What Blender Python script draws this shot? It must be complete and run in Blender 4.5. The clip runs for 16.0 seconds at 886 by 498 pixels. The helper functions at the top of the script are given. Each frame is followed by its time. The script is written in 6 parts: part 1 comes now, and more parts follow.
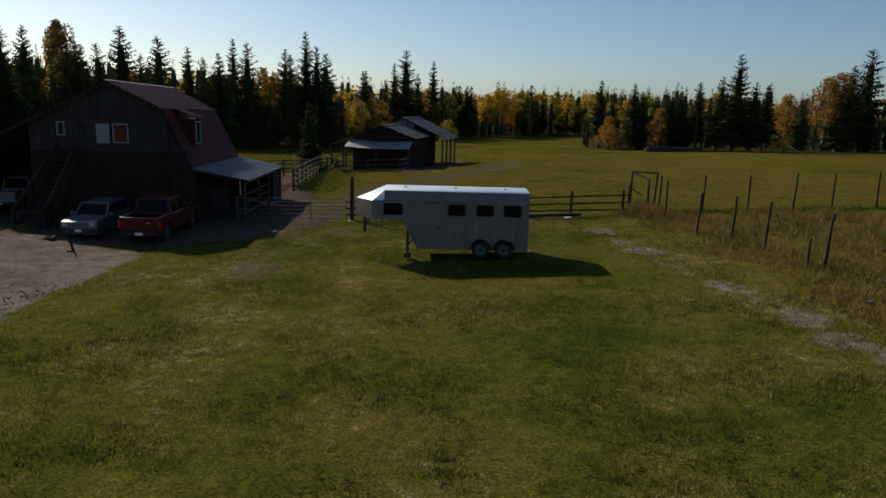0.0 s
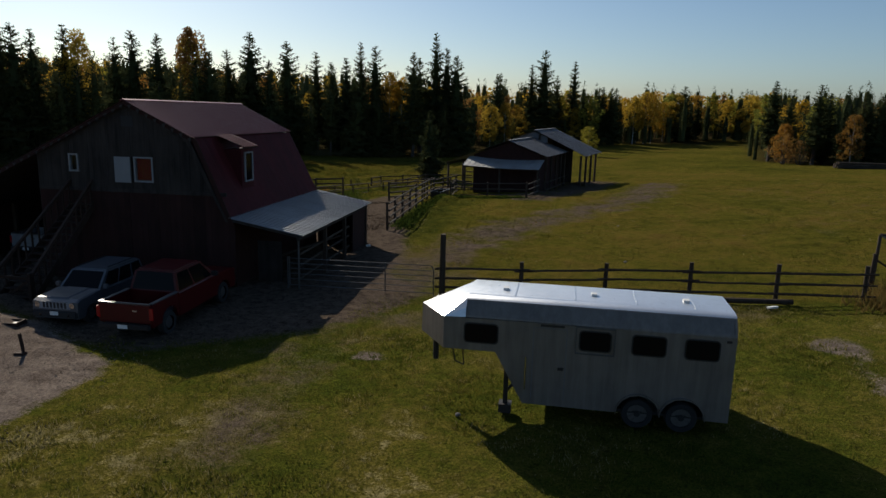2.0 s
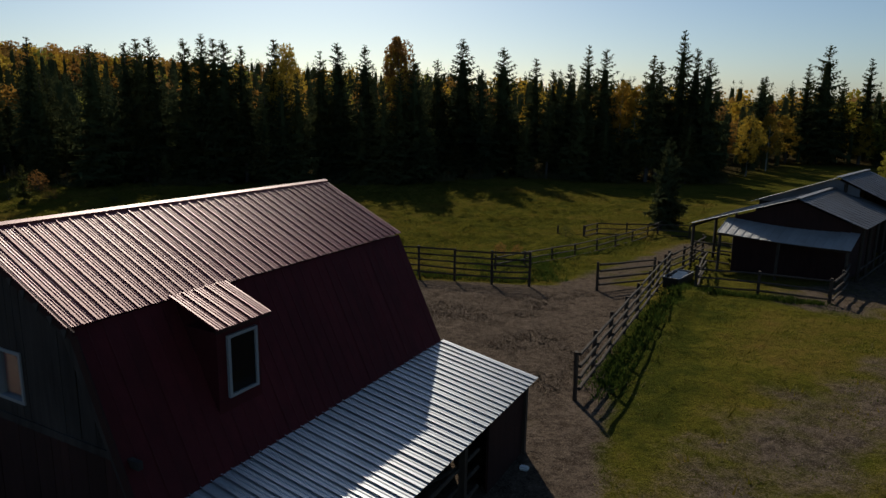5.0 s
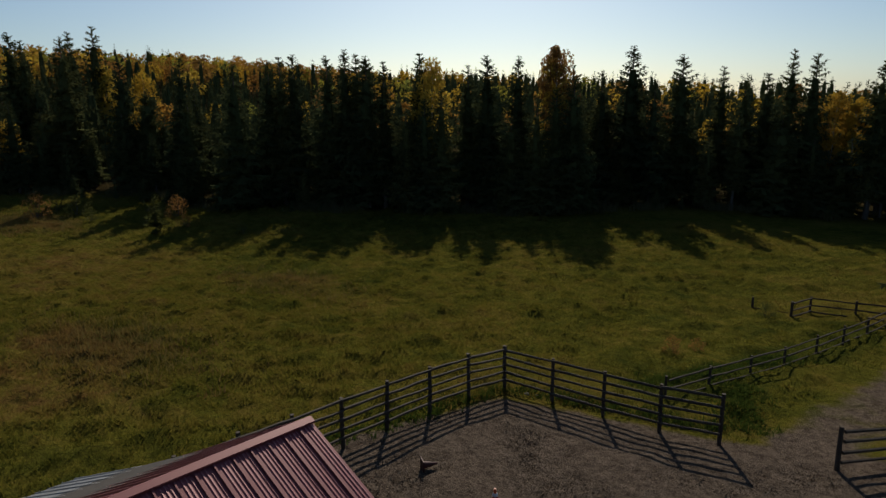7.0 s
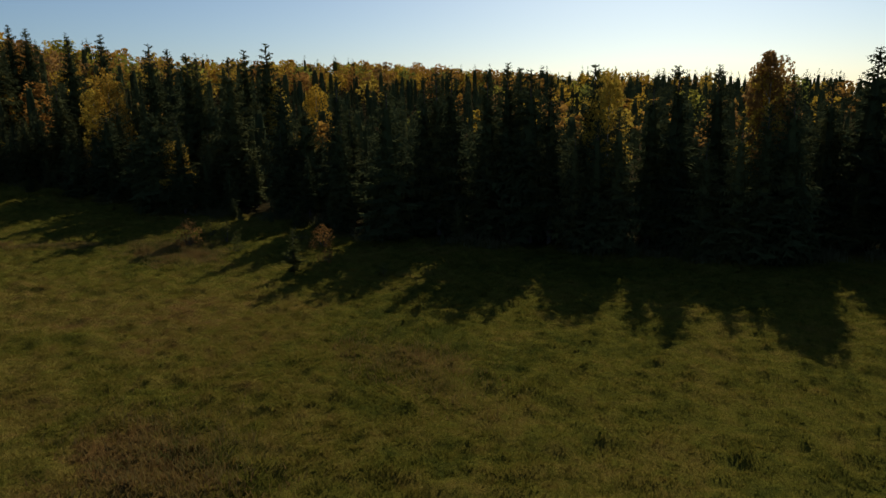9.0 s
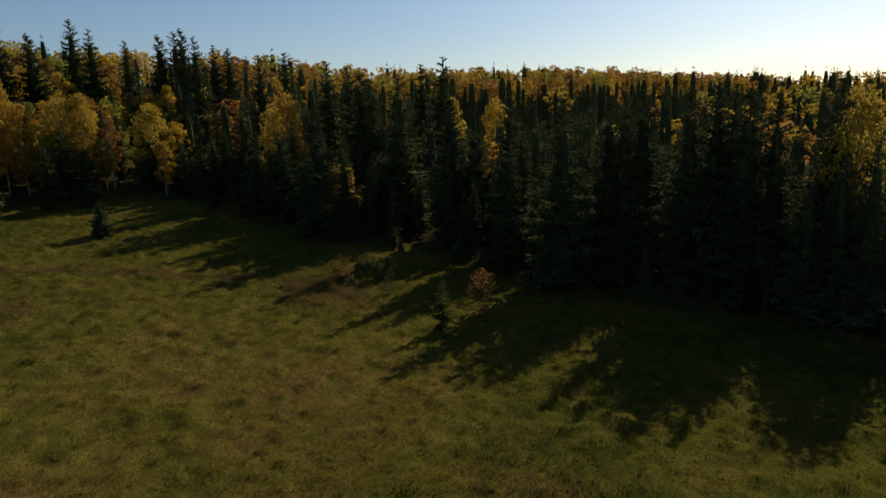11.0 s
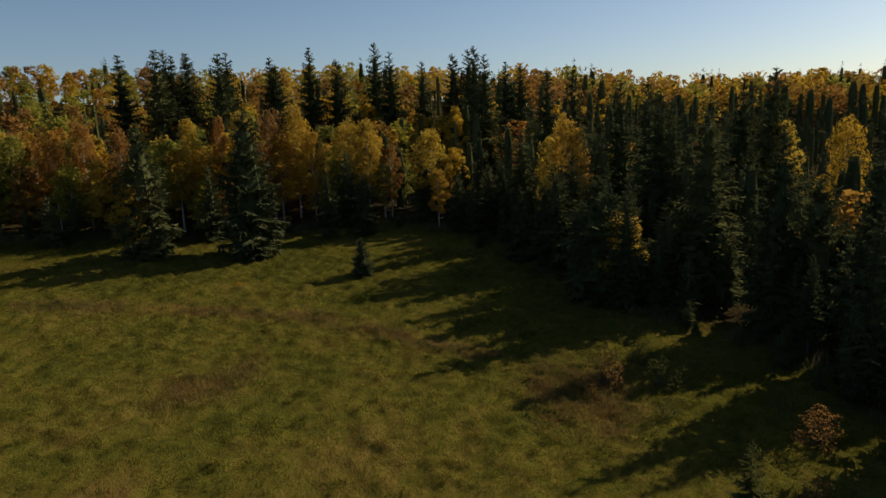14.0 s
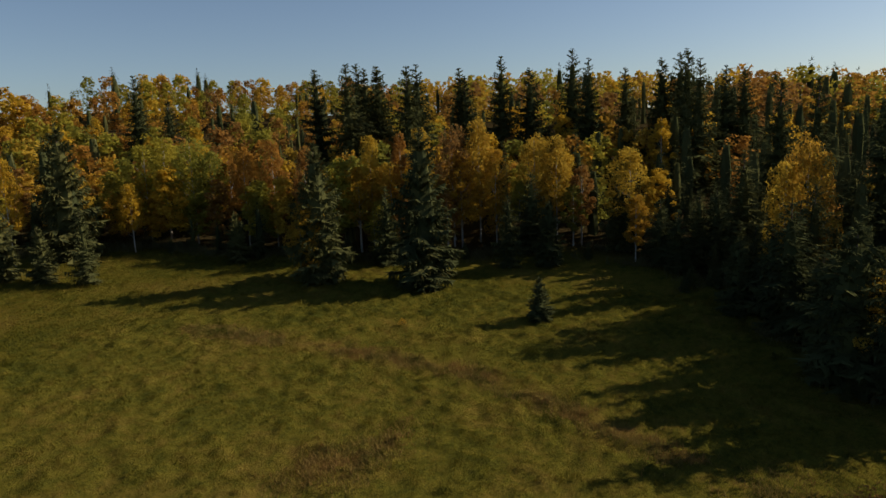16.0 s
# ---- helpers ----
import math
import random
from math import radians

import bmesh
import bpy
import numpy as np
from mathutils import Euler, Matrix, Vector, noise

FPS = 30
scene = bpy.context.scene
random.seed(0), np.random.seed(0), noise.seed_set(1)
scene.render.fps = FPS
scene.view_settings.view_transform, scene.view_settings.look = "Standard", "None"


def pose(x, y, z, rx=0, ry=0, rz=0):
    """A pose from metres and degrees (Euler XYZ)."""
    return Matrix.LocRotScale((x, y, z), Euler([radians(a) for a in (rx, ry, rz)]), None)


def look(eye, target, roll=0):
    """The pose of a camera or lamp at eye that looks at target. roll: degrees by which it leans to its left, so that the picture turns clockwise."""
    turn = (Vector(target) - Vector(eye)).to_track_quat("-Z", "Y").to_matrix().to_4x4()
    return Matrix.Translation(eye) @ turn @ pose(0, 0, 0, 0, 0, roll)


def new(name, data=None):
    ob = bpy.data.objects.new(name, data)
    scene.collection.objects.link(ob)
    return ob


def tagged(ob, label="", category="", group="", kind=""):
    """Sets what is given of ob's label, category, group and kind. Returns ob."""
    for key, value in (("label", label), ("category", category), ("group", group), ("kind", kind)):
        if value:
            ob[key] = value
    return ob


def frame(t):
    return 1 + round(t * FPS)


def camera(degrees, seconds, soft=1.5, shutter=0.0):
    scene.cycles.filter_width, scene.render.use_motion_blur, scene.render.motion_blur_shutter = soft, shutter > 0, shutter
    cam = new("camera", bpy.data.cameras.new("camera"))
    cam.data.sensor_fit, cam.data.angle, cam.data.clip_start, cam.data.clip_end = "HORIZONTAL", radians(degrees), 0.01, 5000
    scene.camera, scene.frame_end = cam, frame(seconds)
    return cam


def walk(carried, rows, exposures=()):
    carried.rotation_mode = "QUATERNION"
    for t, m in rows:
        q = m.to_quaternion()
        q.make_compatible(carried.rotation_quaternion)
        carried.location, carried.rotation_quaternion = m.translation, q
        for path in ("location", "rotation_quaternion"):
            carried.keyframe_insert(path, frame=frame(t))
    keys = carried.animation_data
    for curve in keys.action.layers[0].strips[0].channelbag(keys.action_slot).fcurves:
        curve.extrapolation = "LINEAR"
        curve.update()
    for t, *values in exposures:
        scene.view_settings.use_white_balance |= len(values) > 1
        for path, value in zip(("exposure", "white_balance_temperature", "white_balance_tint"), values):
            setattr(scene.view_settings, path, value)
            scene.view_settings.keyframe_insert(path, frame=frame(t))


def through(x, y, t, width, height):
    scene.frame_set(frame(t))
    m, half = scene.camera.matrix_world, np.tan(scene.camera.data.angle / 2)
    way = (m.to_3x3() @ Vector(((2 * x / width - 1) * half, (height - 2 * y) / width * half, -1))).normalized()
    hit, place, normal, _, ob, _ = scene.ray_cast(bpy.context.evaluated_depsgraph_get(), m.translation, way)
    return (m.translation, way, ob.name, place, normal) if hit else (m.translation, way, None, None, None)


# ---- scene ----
cam = camera(66.7, 16.0)
METRES, EYE, TILT, LEAN, TURN = 96.0, 6.4, 1.5, 0.0, -1.5
ROWS = [
    (0.0, 0.0, 0.0, 0.0, 0.39, -13.76, -1.6),
    (0.5, 0.0023, 0.0297, 0.0016, 3.24, -13.82, -1.43),
    (1.0, 0.0028, 0.0604, 0.0032, 6.1, -13.9, -1.27),
    (1.5, 0.0021, 0.0911, 0.0047, 9.0, -13.96, -1.11),
    (2.0, 0.0003, 0.1218, 0.0062, 12.02, -13.98, -0.93),
    (2.5, -0.0032, 0.1532, 0.008, 15.1, -13.99, -0.75),
    (3.0, -0.0078, 0.1841, 0.0102, 18.3, -14.0, -0.54),
    (3.5, -0.0139, 0.2147, 0.0127, 21.56, -14.02, -0.38),
    (6.0, -0.0714, 0.3614, 0.0316, 38.16, -14.04, 0.73),
    (6.5, -0.0873, 0.3884, 0.0363, 41.61, -13.93, 0.97),
    (7.0, -0.1043, 0.4144, 0.0411, 45.18, -13.81, 1.22),
    (7.5, -0.1229, 0.4389, 0.046, 48.81, -13.72, 1.53),
    (8.0, -0.1435, 0.4618, 0.051, 52.48, -13.61, 1.75),
    (8.5, -0.1652, 0.484, 0.056, 56.28, -13.49, 2.03),
    (9.0, -0.1881, 0.5048, 0.0611, 60.1, -13.36, 2.33),
    (11.5, -0.3215, 0.5834, 0.086, 80.17, -12.13, 3.27),
    (12.0, -0.3509, 0.5931, 0.0914, 84.35, -11.84, 3.43),
    (12.5, -0.3804, 0.6011, 0.097, 88.6, -11.55, 3.56),
    (13.0, -0.4106, 0.6067, 0.1019, 92.88, -11.21, 3.68),
    (13.5, -0.4411, 0.61, 0.1063, 97.15, -10.87, 3.74),
    (14.0, -0.4715, 0.6107, 0.1113, 101.41, -10.56, 3.77),
    (14.5, -0.5021, 0.6091, 0.116, 105.68, -10.19, 3.8),
    (15.0, -0.5326, 0.6055, 0.1211, 109.94, -9.84, 3.82),
    (15.5, -0.5623, 0.5994, 0.1263, 114.11, -9.52, 3.79),
    (16.0, -0.5914, 0.5905, 0.1316, 118.19, -9.23, 3.73),
]
walk(cam, [(t, pose(0, 0, EYE, TILT, LEAN, TURN) @ pose(METRES * x, METRES * y, METRES * z, 90 + pitch, roll, yaw)) for t, x, y, z, yaw, pitch, roll in ROWS],
     [(0.0, 0.1, 6550, 11.5), (3.5, -0.1, 6500, 10), (7.0, -0.2, 6500, 10), (9.0, -0.1, 6550, 10.5), (12.5, 0.12, 6900, 13), (16.0, 0.27, 7500, 16)])

# ---- light ----
SUN_YAW, SUN_EL = 40.5, 31.5          # degrees left of +y, and above the horizon
world = bpy.data.worlds.new("world")
scene.world = world
world.use_nodes = True
wn = world.node_tree.nodes
sky = wn.new("ShaderNodeTexSky")
sky.sky_type, sky.sun_disc = "NISHITA", False
sky.altitude = 900
sky.sun_elevation, sky.sun_rotation = radians(SUN_EL), radians(-SUN_YAW)
sky.air_density, sky.dust_density, sky.ozone_density = 0.9, 1.7, 1.6
haze = wn.new("ShaderNodeMix")          # thin pale haze over the whole sky
haze.data_type = "RGBA"
haze.inputs[0].default_value = 0.05
haze.inputs[7].default_value = (2.3, 4.2, 5.9, 1.0)
world.node_tree.links.new(sky.outputs[0], haze.inputs[6])
cool = wn.new("ShaderNodeMix")          # clear cold air
cool.data_type, cool.blend_type = "RGBA", "MULTIPLY"
cool.inputs[0].default_value = 1.0
cool.inputs[7].default_value = (0.87, 1.0, 1.085, 1.0)
world.node_tree.links.new(haze.outputs[2], cool.inputs[6])
world.node_tree.links.new(cool.outputs[2], wn["Background"].inputs[0])
wn["Background"].inputs[1].default_value = 0.073
sun = new("sun", bpy.data.lights.new("sun", "SUN"))
sun.data.energy, sun.data.angle, sun.data.color = 4.8, radians(0.5), (1.0, 0.91, 0.76)
to_sun = Vector((-math.sin(radians(SUN_YAW)) * math.cos(radians(SUN_EL)), math.cos(radians(SUN_YAW)) * math.cos(radians(SUN_EL)), math.sin(radians(SUN_EL))))
sun.matrix_world = look(to_sun * 400, (0, 0, 0))


# ---- materials ----
class Mat:
    """Short notation for a node material."""

    def __init__(self, name, rough=0.7, metal=0.0, spec=0.4):
        self.m = bpy.data.materials.new(name)
        self.m.use_nodes = True
        self.t = self.m.node_tree
        self.b = self.t.nodes["Principled BSDF"]
        self.b.inputs["Roughness"].default_value = rough
        self.b.inputs["Metallic"].default_value = metal
        self.b.inputs["Specular IOR Level"].default_value = spec

    def node(self, kind, **inputs):
        n = self.t.nodes.new("ShaderNode" + kind)
        for k, v in inputs.items():
            self.put(n.inputs[int(k[1:]) if k[0] == "i" and k[1:].isdigit() else k], v)
        return n

    def put(self, socket, v):
        if isinstance(v, bpy.types.NodeSocket):
            self.t.links.new(v, socket)
        elif isinstance(v, tuple) and len(v) == 3 and len(socket.default_value) == 4:
            socket.default_value = (*v, 1.0)
        else:
            socket.default_value = v

    def coords(self, scale=(1, 1, 1), local=False):
        src = self.node("TexCoord").outputs["Object"] if local else self.node("NewGeometry").outputs["Position"]
        n = self.node("Mapping")
        self.put(n.inputs[0], src)
        n.inputs["Scale"].default_value = scale
        return n.outputs[0]

    def noise(self, scale, detail=4, rough=0.6, vec=None, stretch=(1, 1, 1), local=False):
        n = self.node("TexNoise")
        n.inputs["Scale"].default_value, n.inputs["Detail"].default_value, n.inputs["Roughness"].default_value = scale, detail, rough
        self.put(n.inputs["Vector"], vec or self.coords(stretch, local))
        return n.outputs["Fac"]

    def ramp(self, fac, *stops):
        n = self.node("ValToRGB")
        self.put(n.inputs[0], fac)
        e = n.color_ramp.elements
        while len(e) < len(stops):
            e.new(0.5)
        for el, (p, c) in zip(e, stops):
            el.position, el.color = p, (*c, 1.0) if isinstance(c, tuple) else (c, c, c, 1.0)
        return n.outputs[0]

    def mix(self, fac, a, b, how="MIX"):
        n = self.t.nodes.new("ShaderNodeMix")
        n.data_type, n.blend_type = "RGBA", how
        for s, v in ((0, fac), (6, a), (7, b)):
            self.put(n.inputs[s], v)
        return n.outputs[2]

    def math(self, op, a, b=0.0):
        n = self.t.nodes.new("ShaderNodeMath")
        n.operation = op
        self.put(n.inputs[0], a), self.put(n.inputs[1], b)
        return n.outputs[0]

    def attr(self, name):
        n = self.t.nodes.new("ShaderNodeAttribute")
        n.attribute_name = name
        return n.outputs["Fac"]

    def random(self):
        return self.node("ObjectInfo").outputs["Random"]

    def island(self):
        return self.node("NewGeometry").outputs["Random Per Island"]

    def color(self, v):
        self.put(self.b.inputs["Base Color"], v)
        return self

    def rough(self, v):
        self.put(self.b.inputs["Roughness"], v)
        return self

    def bump(self, height, strength=0.4, distance=0.02):
        n = self.node("Bump")
        n.inputs["Strength"].default_value, n.inputs["Distance"].default_value = strength, distance
        self.put(n.inputs["Height"], height)
        self.put(self.b.inputs["Normal"], n.outputs[0])
        return self

    def leafy(self, colour, through=0.35):
        """Thin leaves: part of the light passes through."""
        tr = self.node("BsdfTranslucent")
        self.put(tr.inputs[0], colour)
        mx = self.node("MixShader")
        mx.inputs[0].default_value = through
        self.t.links.new(self.b.outputs[0], mx.inputs[1])
        self.t.links.new(tr.outputs[0], mx.inputs[2])
        self.t.links.new(mx.outputs[0], self.t.nodes["Material Output"].inputs[0])
        return self


def wood(name, dark, light, rough=0.85, grain=(14, 14, 1.2), by_island=False):
    k = Mat(name, rough, spec=0.25)
    g = k.noise(1.0, 6, 0.65, stretch=grain)
    big = k.noise(0.6, 3)
    c = k.mix(k.ramp(g, (0.3, 0.0), (0.7, 1.0)), dark, light)
    r = k.island() if by_island else k.random()
    c = k.mix(k.math("MULTIPLY", r, 0.45), c, tuple(v * 0.45 for v in dark))
    c = k.mix(k.math("MULTIPLY", k.ramp(big, (0.45, 0.0), (0.75, 1.0)), 0.4), c, tuple(v * 1.3 for v in light))
    return k.color(c).bump(g, 0.5, 0.01).m


def metal_paint(name, base, worn, rough=0.35, metal=0.0, spec=0.5, coat=0.0):
    k = Mat(name, rough, metal, spec)
    k.b.inputs["Coat Weight"].default_value, k.b.inputs["Coat Roughness"].default_value, k.b.inputs["Coat IOR"].default_value = coat, 0.47, 1.65
    a, b = k.noise(0.9, 5, 0.65), k.noise(11, 4, 0.7)
    c = k.mix(k.ramp(a, (0.42, 0.0), (0.8, 1.0)), base, worn)
    c = k.mix(k.math("MULTIPLY", k.ramp(b, (0.55, 0.0), (0.8, 1.0)), 0.35), c, tuple(v * 0.6 for v in worn))
    k.rough(k.math("ADD", k.math("MULTIPLY", b, 0.25), rough - 0.1))
    return k.color(c).m


def plain(name, colour, rough=0.6, metal=0.0, spec=0.4, vary=0.25):
    k = Mat(name, rough, metal, spec)
    n = k.noise(7, 4)
    k.color(k.mix(k.math("MULTIPLY", n, vary), colour, tuple(v * 0.5 for v in colour)))
    return k.m


def meadow_colour(k, fine):
    """Meadow grass: dull green over olive and straw to rust brown in patches."""
    f = k.math("ADD", k.math("MULTIPLY", k.noise(0.06, 3, 0.6), 0.5), k.math("MULTIPLY", k.noise(0.24, 3, 0.6), 0.3))
    f = k.math("ADD", f, k.math("MULTIPLY", k.noise(1.1, 3, 0.6), 0.5))
    f = k.math("ADD", f, k.math("MULTIPLY", k.math("SUBTRACT", fine, 0.5), 0.16))
    f = k.math("ADD", f, k.math("MULTIPLY", k.attr("dry"), 0.24))
    return k.ramp(f, (0.49, (0.052, 0.059, 0.01)), (0.64, (0.104, 0.094, 0.0145)), (0.8, (0.142, 0.106, 0.022)), (0.95, (0.14, 0.08, 0.026)))


def lawn_colour(k, fine):
    """Mown yard grass: lush, olive, straw and bleached patches."""
    f = k.math("ADD", k.math("MULTIPLY", k.noise(0.16, 3, 0.6), 0.6), k.math("MULTIPLY", k.noise(0.55, 4, 0.6), 0.45))
    f = k.math("ADD", f, k.math("MULTIPLY", k.noise(2.6, 4, 0.65), 0.55))
    f = k.math("ADD", f, k.math("MULTIPLY", k.math("SUBTRACT", fine, 0.5), 0.42))
    f = k.math("ADD", f, k.math("MULTIPLY", k.attr("pale"), 0.17))
    return k.ramp(f, (0.52, (0.04, 0.064, 0.01)), (0.74, (0.092, 0.098, 0.014)), (0.92, (0.148, 0.122, 0.025)), (1.08, (0.26, 0.22, 0.1)))


def make_ground():
    k = Mat("ground", 1.0, spec=0.0)
    pos = k.coords()
    n2, n3, n4 = k.noise(0.55, 5, 0.65, pos), k.noise(3.2, 5, 0.7, pos), k.noise(17, 5, 0.75, pos)
    n5 = k.noise(1.3, 6, 0.75, pos)
    grass = k.mix(k.attr("lawn"), meadow_colour(k, n3), lawn_colour(k, n4))
    # small shadows between the blades, painted into the grass colour as dark flecks
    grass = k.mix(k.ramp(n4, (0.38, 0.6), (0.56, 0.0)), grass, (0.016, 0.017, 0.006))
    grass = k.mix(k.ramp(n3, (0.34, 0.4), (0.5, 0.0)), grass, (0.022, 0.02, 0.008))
    soil = k.mix(k.ramp(n3, (0.32, 0.0), (0.66, 1.0)), (0.036, 0.026, 0.019), (0.125, 0.096, 0.074))
    soil = k.mix(k.ramp(n4, (0.5, 0.0), (0.72, 0.8)), soil, (0.225, 0.18, 0.138))
    grit = k.mix(k.ramp(k.math("ADD", k.math("MULTIPLY", n4, 0.5), k.math("MULTIPLY", n5, 0.5)), (0.36, 0.0), (0.62, 1.0)), (0.056, 0.043, 0.035), (0.26, 0.212, 0.178))
    w = k.math("ADD", k.attr("dirt"), k.math("MULTIPLY", k.math("SUBTRACT", n2, 0.5), 1.0))
    w = k.math("ADD", w, k.math("MULTIPLY", k.math("SUBTRACT", n4, 0.5), 0.8))
    c = k.mix(k.ramp(w, (0.4, 0.0), (0.68, 1.0)), grass, soil)
    w = k.math("ADD", k.attr("gravel"), k.math("MULTIPLY", k.math("SUBTRACT", n2, 0.5), 1.5))
    w = k.math("ADD", w, k.math("MULTIPLY", k.math("SUBTRACT", n4, 0.5), 0.9))
    c = k.mix(k.ramp(w, (0.42, 0.0), (0.62, 1.0)), c, grit)
    litter = k.mix(n3, (0.02, 0.015, 0.009), (0.045, 0.035, 0.016))
    c = k.mix(k.attr("litter"), c, litter)
    h = k.math("ADD", k.math("MULTIPLY", n3, 0.6), k.math("MULTIPLY", n4, 0.4))
    h = k.math("ADD", h, k.math("MULTIPLY", k.math("MULTIPLY", n5, 1.1), k.math("SUBTRACT", 1.0, k.attr("lawn"))))
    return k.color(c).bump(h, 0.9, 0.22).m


def foliage(name, *stops, through=0.3, island=True, rough=0.7):
    k = Mat(name, 1.0, spec=0.0)
    r = k.math("FRACT", k.math("ADD", k.math("ADD", k.random(), k.attr("tone")), k.math("MULTIPLY", k.island(), 0.22)))
    c = k.ramp(r, *stops)
    n = k.noise(0.5, 3)
    c = k.mix(k.math("MULTIPLY", n, 0.3), c, (0.02, 0.022, 0.004))
    return k.color(c).leafy(c, through).m


def streaked(name, clean, grimy):
    """Painted sheet with rain streaks and blotches."""
    k = Mat(name, 0.42, 0.1, 0.5)
    a, b = k.noise(1.0, 5, 0.65, stretch=(7, 7, 0.5)), k.noise(1.4, 4, 0.6)
    f = k.math("ADD", k.math("MULTIPLY", a, 0.6), k.math("MULTIPLY", b, 0.4))
    k.rough(k.math("ADD", k.math("MULTIPLY", a, 0.3), 0.28))
    return k.color(k.mix(k.ramp(f, (0.4, 0.0), (0.66, 1.0)), clean, grimy)).m


M_GROUND = make_ground()
M_BARN = wood("weathered_board", (0.015, 0.0122, 0.0105), (0.055, 0.0465, 0.041), grain=(5, 5, 0.5))
M_BARNRED = wood("faded_red_board", (0.022, 0.0085, 0.0068), (0.045, 0.017, 0.0135), grain=(4, 4, 0.6))
M_LOG = wood("grey_pole", (0.028, 0.021, 0.015), (0.082, 0.063, 0.047), grain=(9, 9, 2))
M_POST = wood("dark_post", (0.032, 0.023, 0.016), (0.085, 0.062, 0.046))
M_LUMBER = wood("brown_lumber", (0.022, 0.012, 0.008), (0.055, 0.033, 0.024))
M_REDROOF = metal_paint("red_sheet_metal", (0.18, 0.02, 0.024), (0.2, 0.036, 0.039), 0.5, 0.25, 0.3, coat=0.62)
# darker red than the upper roof: the lower slope's shade is in the colour
M_REDSHADE = wood("shaded_red_siding", (0.055, 0.004, 0.006), (0.085, 0.008, 0.011), 0.8, grain=(4, 4, 1.5))
M_ZINC = metal_paint("galvanised_sheet", (0.52, 0.54, 0.56), (0.4, 0.41, 0.42), 0.45, 0.8)
M_OLDZINC = metal_paint("old_galvanised_sheet", (0.16, 0.165, 0.175), (0.11, 0.1, 0.095), 0.55, 0.4)
M_AWNING = metal_paint("pale_sheet", (0.3, 0.3, 0.3), (0.22, 0.21, 0.2), 0.6, 0.4)
M_GATE = metal_paint("gate_tube", (0.1, 0.1, 0.105), (0.07, 0.055, 0.045), 0.5, 0.5)
M_WHITE = plain("white_paint", (0.72, 0.72, 0.7), 0.5, vary=0.2)
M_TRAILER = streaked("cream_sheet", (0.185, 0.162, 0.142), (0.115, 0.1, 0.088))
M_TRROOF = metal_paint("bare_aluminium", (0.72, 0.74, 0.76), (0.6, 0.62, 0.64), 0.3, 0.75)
M_FRAME = plain("dull_white_paint", (0.24, 0.25, 0.26), 0.6, vary=0.3)
M_DARK = plain("dark_steel", (0.03, 0.03, 0.032), 0.5, 0.3)
M_TYRE = plain("tyre_rubber", (0.02, 0.02, 0.021), 0.8)
M_RIM = plain("alloy_rim", (0.13, 0.13, 0.135), 0.45, 0.7)
M_TRUCKRED = metal_paint("red_car_paint", (0.075, 0.004, 0.005), (0.06, 0.004, 0.005), 0.3, 0.0, 0.3)
M_SILVER = metal_paint("silver_car_paint", (0.09, 0.096, 0.108), (0.08, 0.086, 0.096), 0.34, 0.2)
M_CARWHITE = plain("white_car_paint", (0.25, 0.26, 0.28), 0.35, vary=0.1)
M_CHROME = plain("chrome", (0.5, 0.5, 0.51), 0.2, 1.0, vary=0.05)
M_STONE = wood("field_stone", (0.1, 0.09, 0.08), (0.25, 0.23, 0.21), grain=(5, 5, 5))
M_BARK = wood("spruce_bark", (0.05, 0.04, 0.032), (0.12, 0.1, 0.085), grain=(6, 6, 2))
M_ASPENBARK = wood("aspen_bark", (0.2, 0.2, 0.17), (0.42, 0.41, 0.37), grain=(5, 5, 9))
M_SPRUCE = foliage("spruce_needles", (0.0, (0.05, 0.062, 0.03)), (0.5, (0.074, 0.087, 0.037)), (1.0, (0.106, 0.108, 0.042)), through=0.18)
M_GOLD = foliage("golden_leaves", (0.0, (0.45, 0.275, 0.034)), (0.35, (0.56, 0.36, 0.042)), (0.7, (0.45, 0.32, 0.052)), (1.0, (0.42, 0.225, 0.034)), through=0.48)
M_ORANGE = foliage("orange_leaves", (0.0, (0.27, 0.15, 0.045)), (0.35, (0.4, 0.215, 0.04)), (0.7, (0.33, 0.16, 0.04)), (1.0, (0.25, 0.155, 0.06)), through=0.48)
M_LIME = foliage("yellow_green_leaves", (0.0, (0.24, 0.235, 0.045)), (0.4, (0.37, 0.31, 0.045)), (0.7, (0.29, 0.28, 0.05)), (1.0, (0.18, 0.19, 0.045)), through=0.5)
M_GREENSHRUB = foliage("dull_green_leaves", (0.0, (0.075, 0.085, 0.024)), (0.5, (0.1, 0.105, 0.03)), (1.0, (0.12, 0.1, 0.03)), through=0.4)
M_SHRUB = foliage("rust_shrub_leaves", (0.0, (0.27, 0.14, 0.045)), (0.6, (0.36, 0.18, 0.055)), (1.0, (0.22, 0.14, 0.045)), through=0.35)
def blades(name, colour, ruffled=0.45, through=0.3):
    """Grass that takes its colour from the sward; seen from above the tangled blades face up."""
    k = Mat(name, 1.0, spec=0.0)
    c = colour(k, k.island())
    n = k.t.nodes.new("ShaderNodeMix")
    n.data_type = "VECTOR"
    n.inputs[0].default_value = ruffled
    n.inputs[4].default_value = (0.0, 0.0, 1.0)
    k.put(n.inputs[5], k.node("NewGeometry").outputs["Normal"])
    k.put(k.b.inputs["Normal"], n.outputs[1])
    return k.color(c).leafy(c, through).m


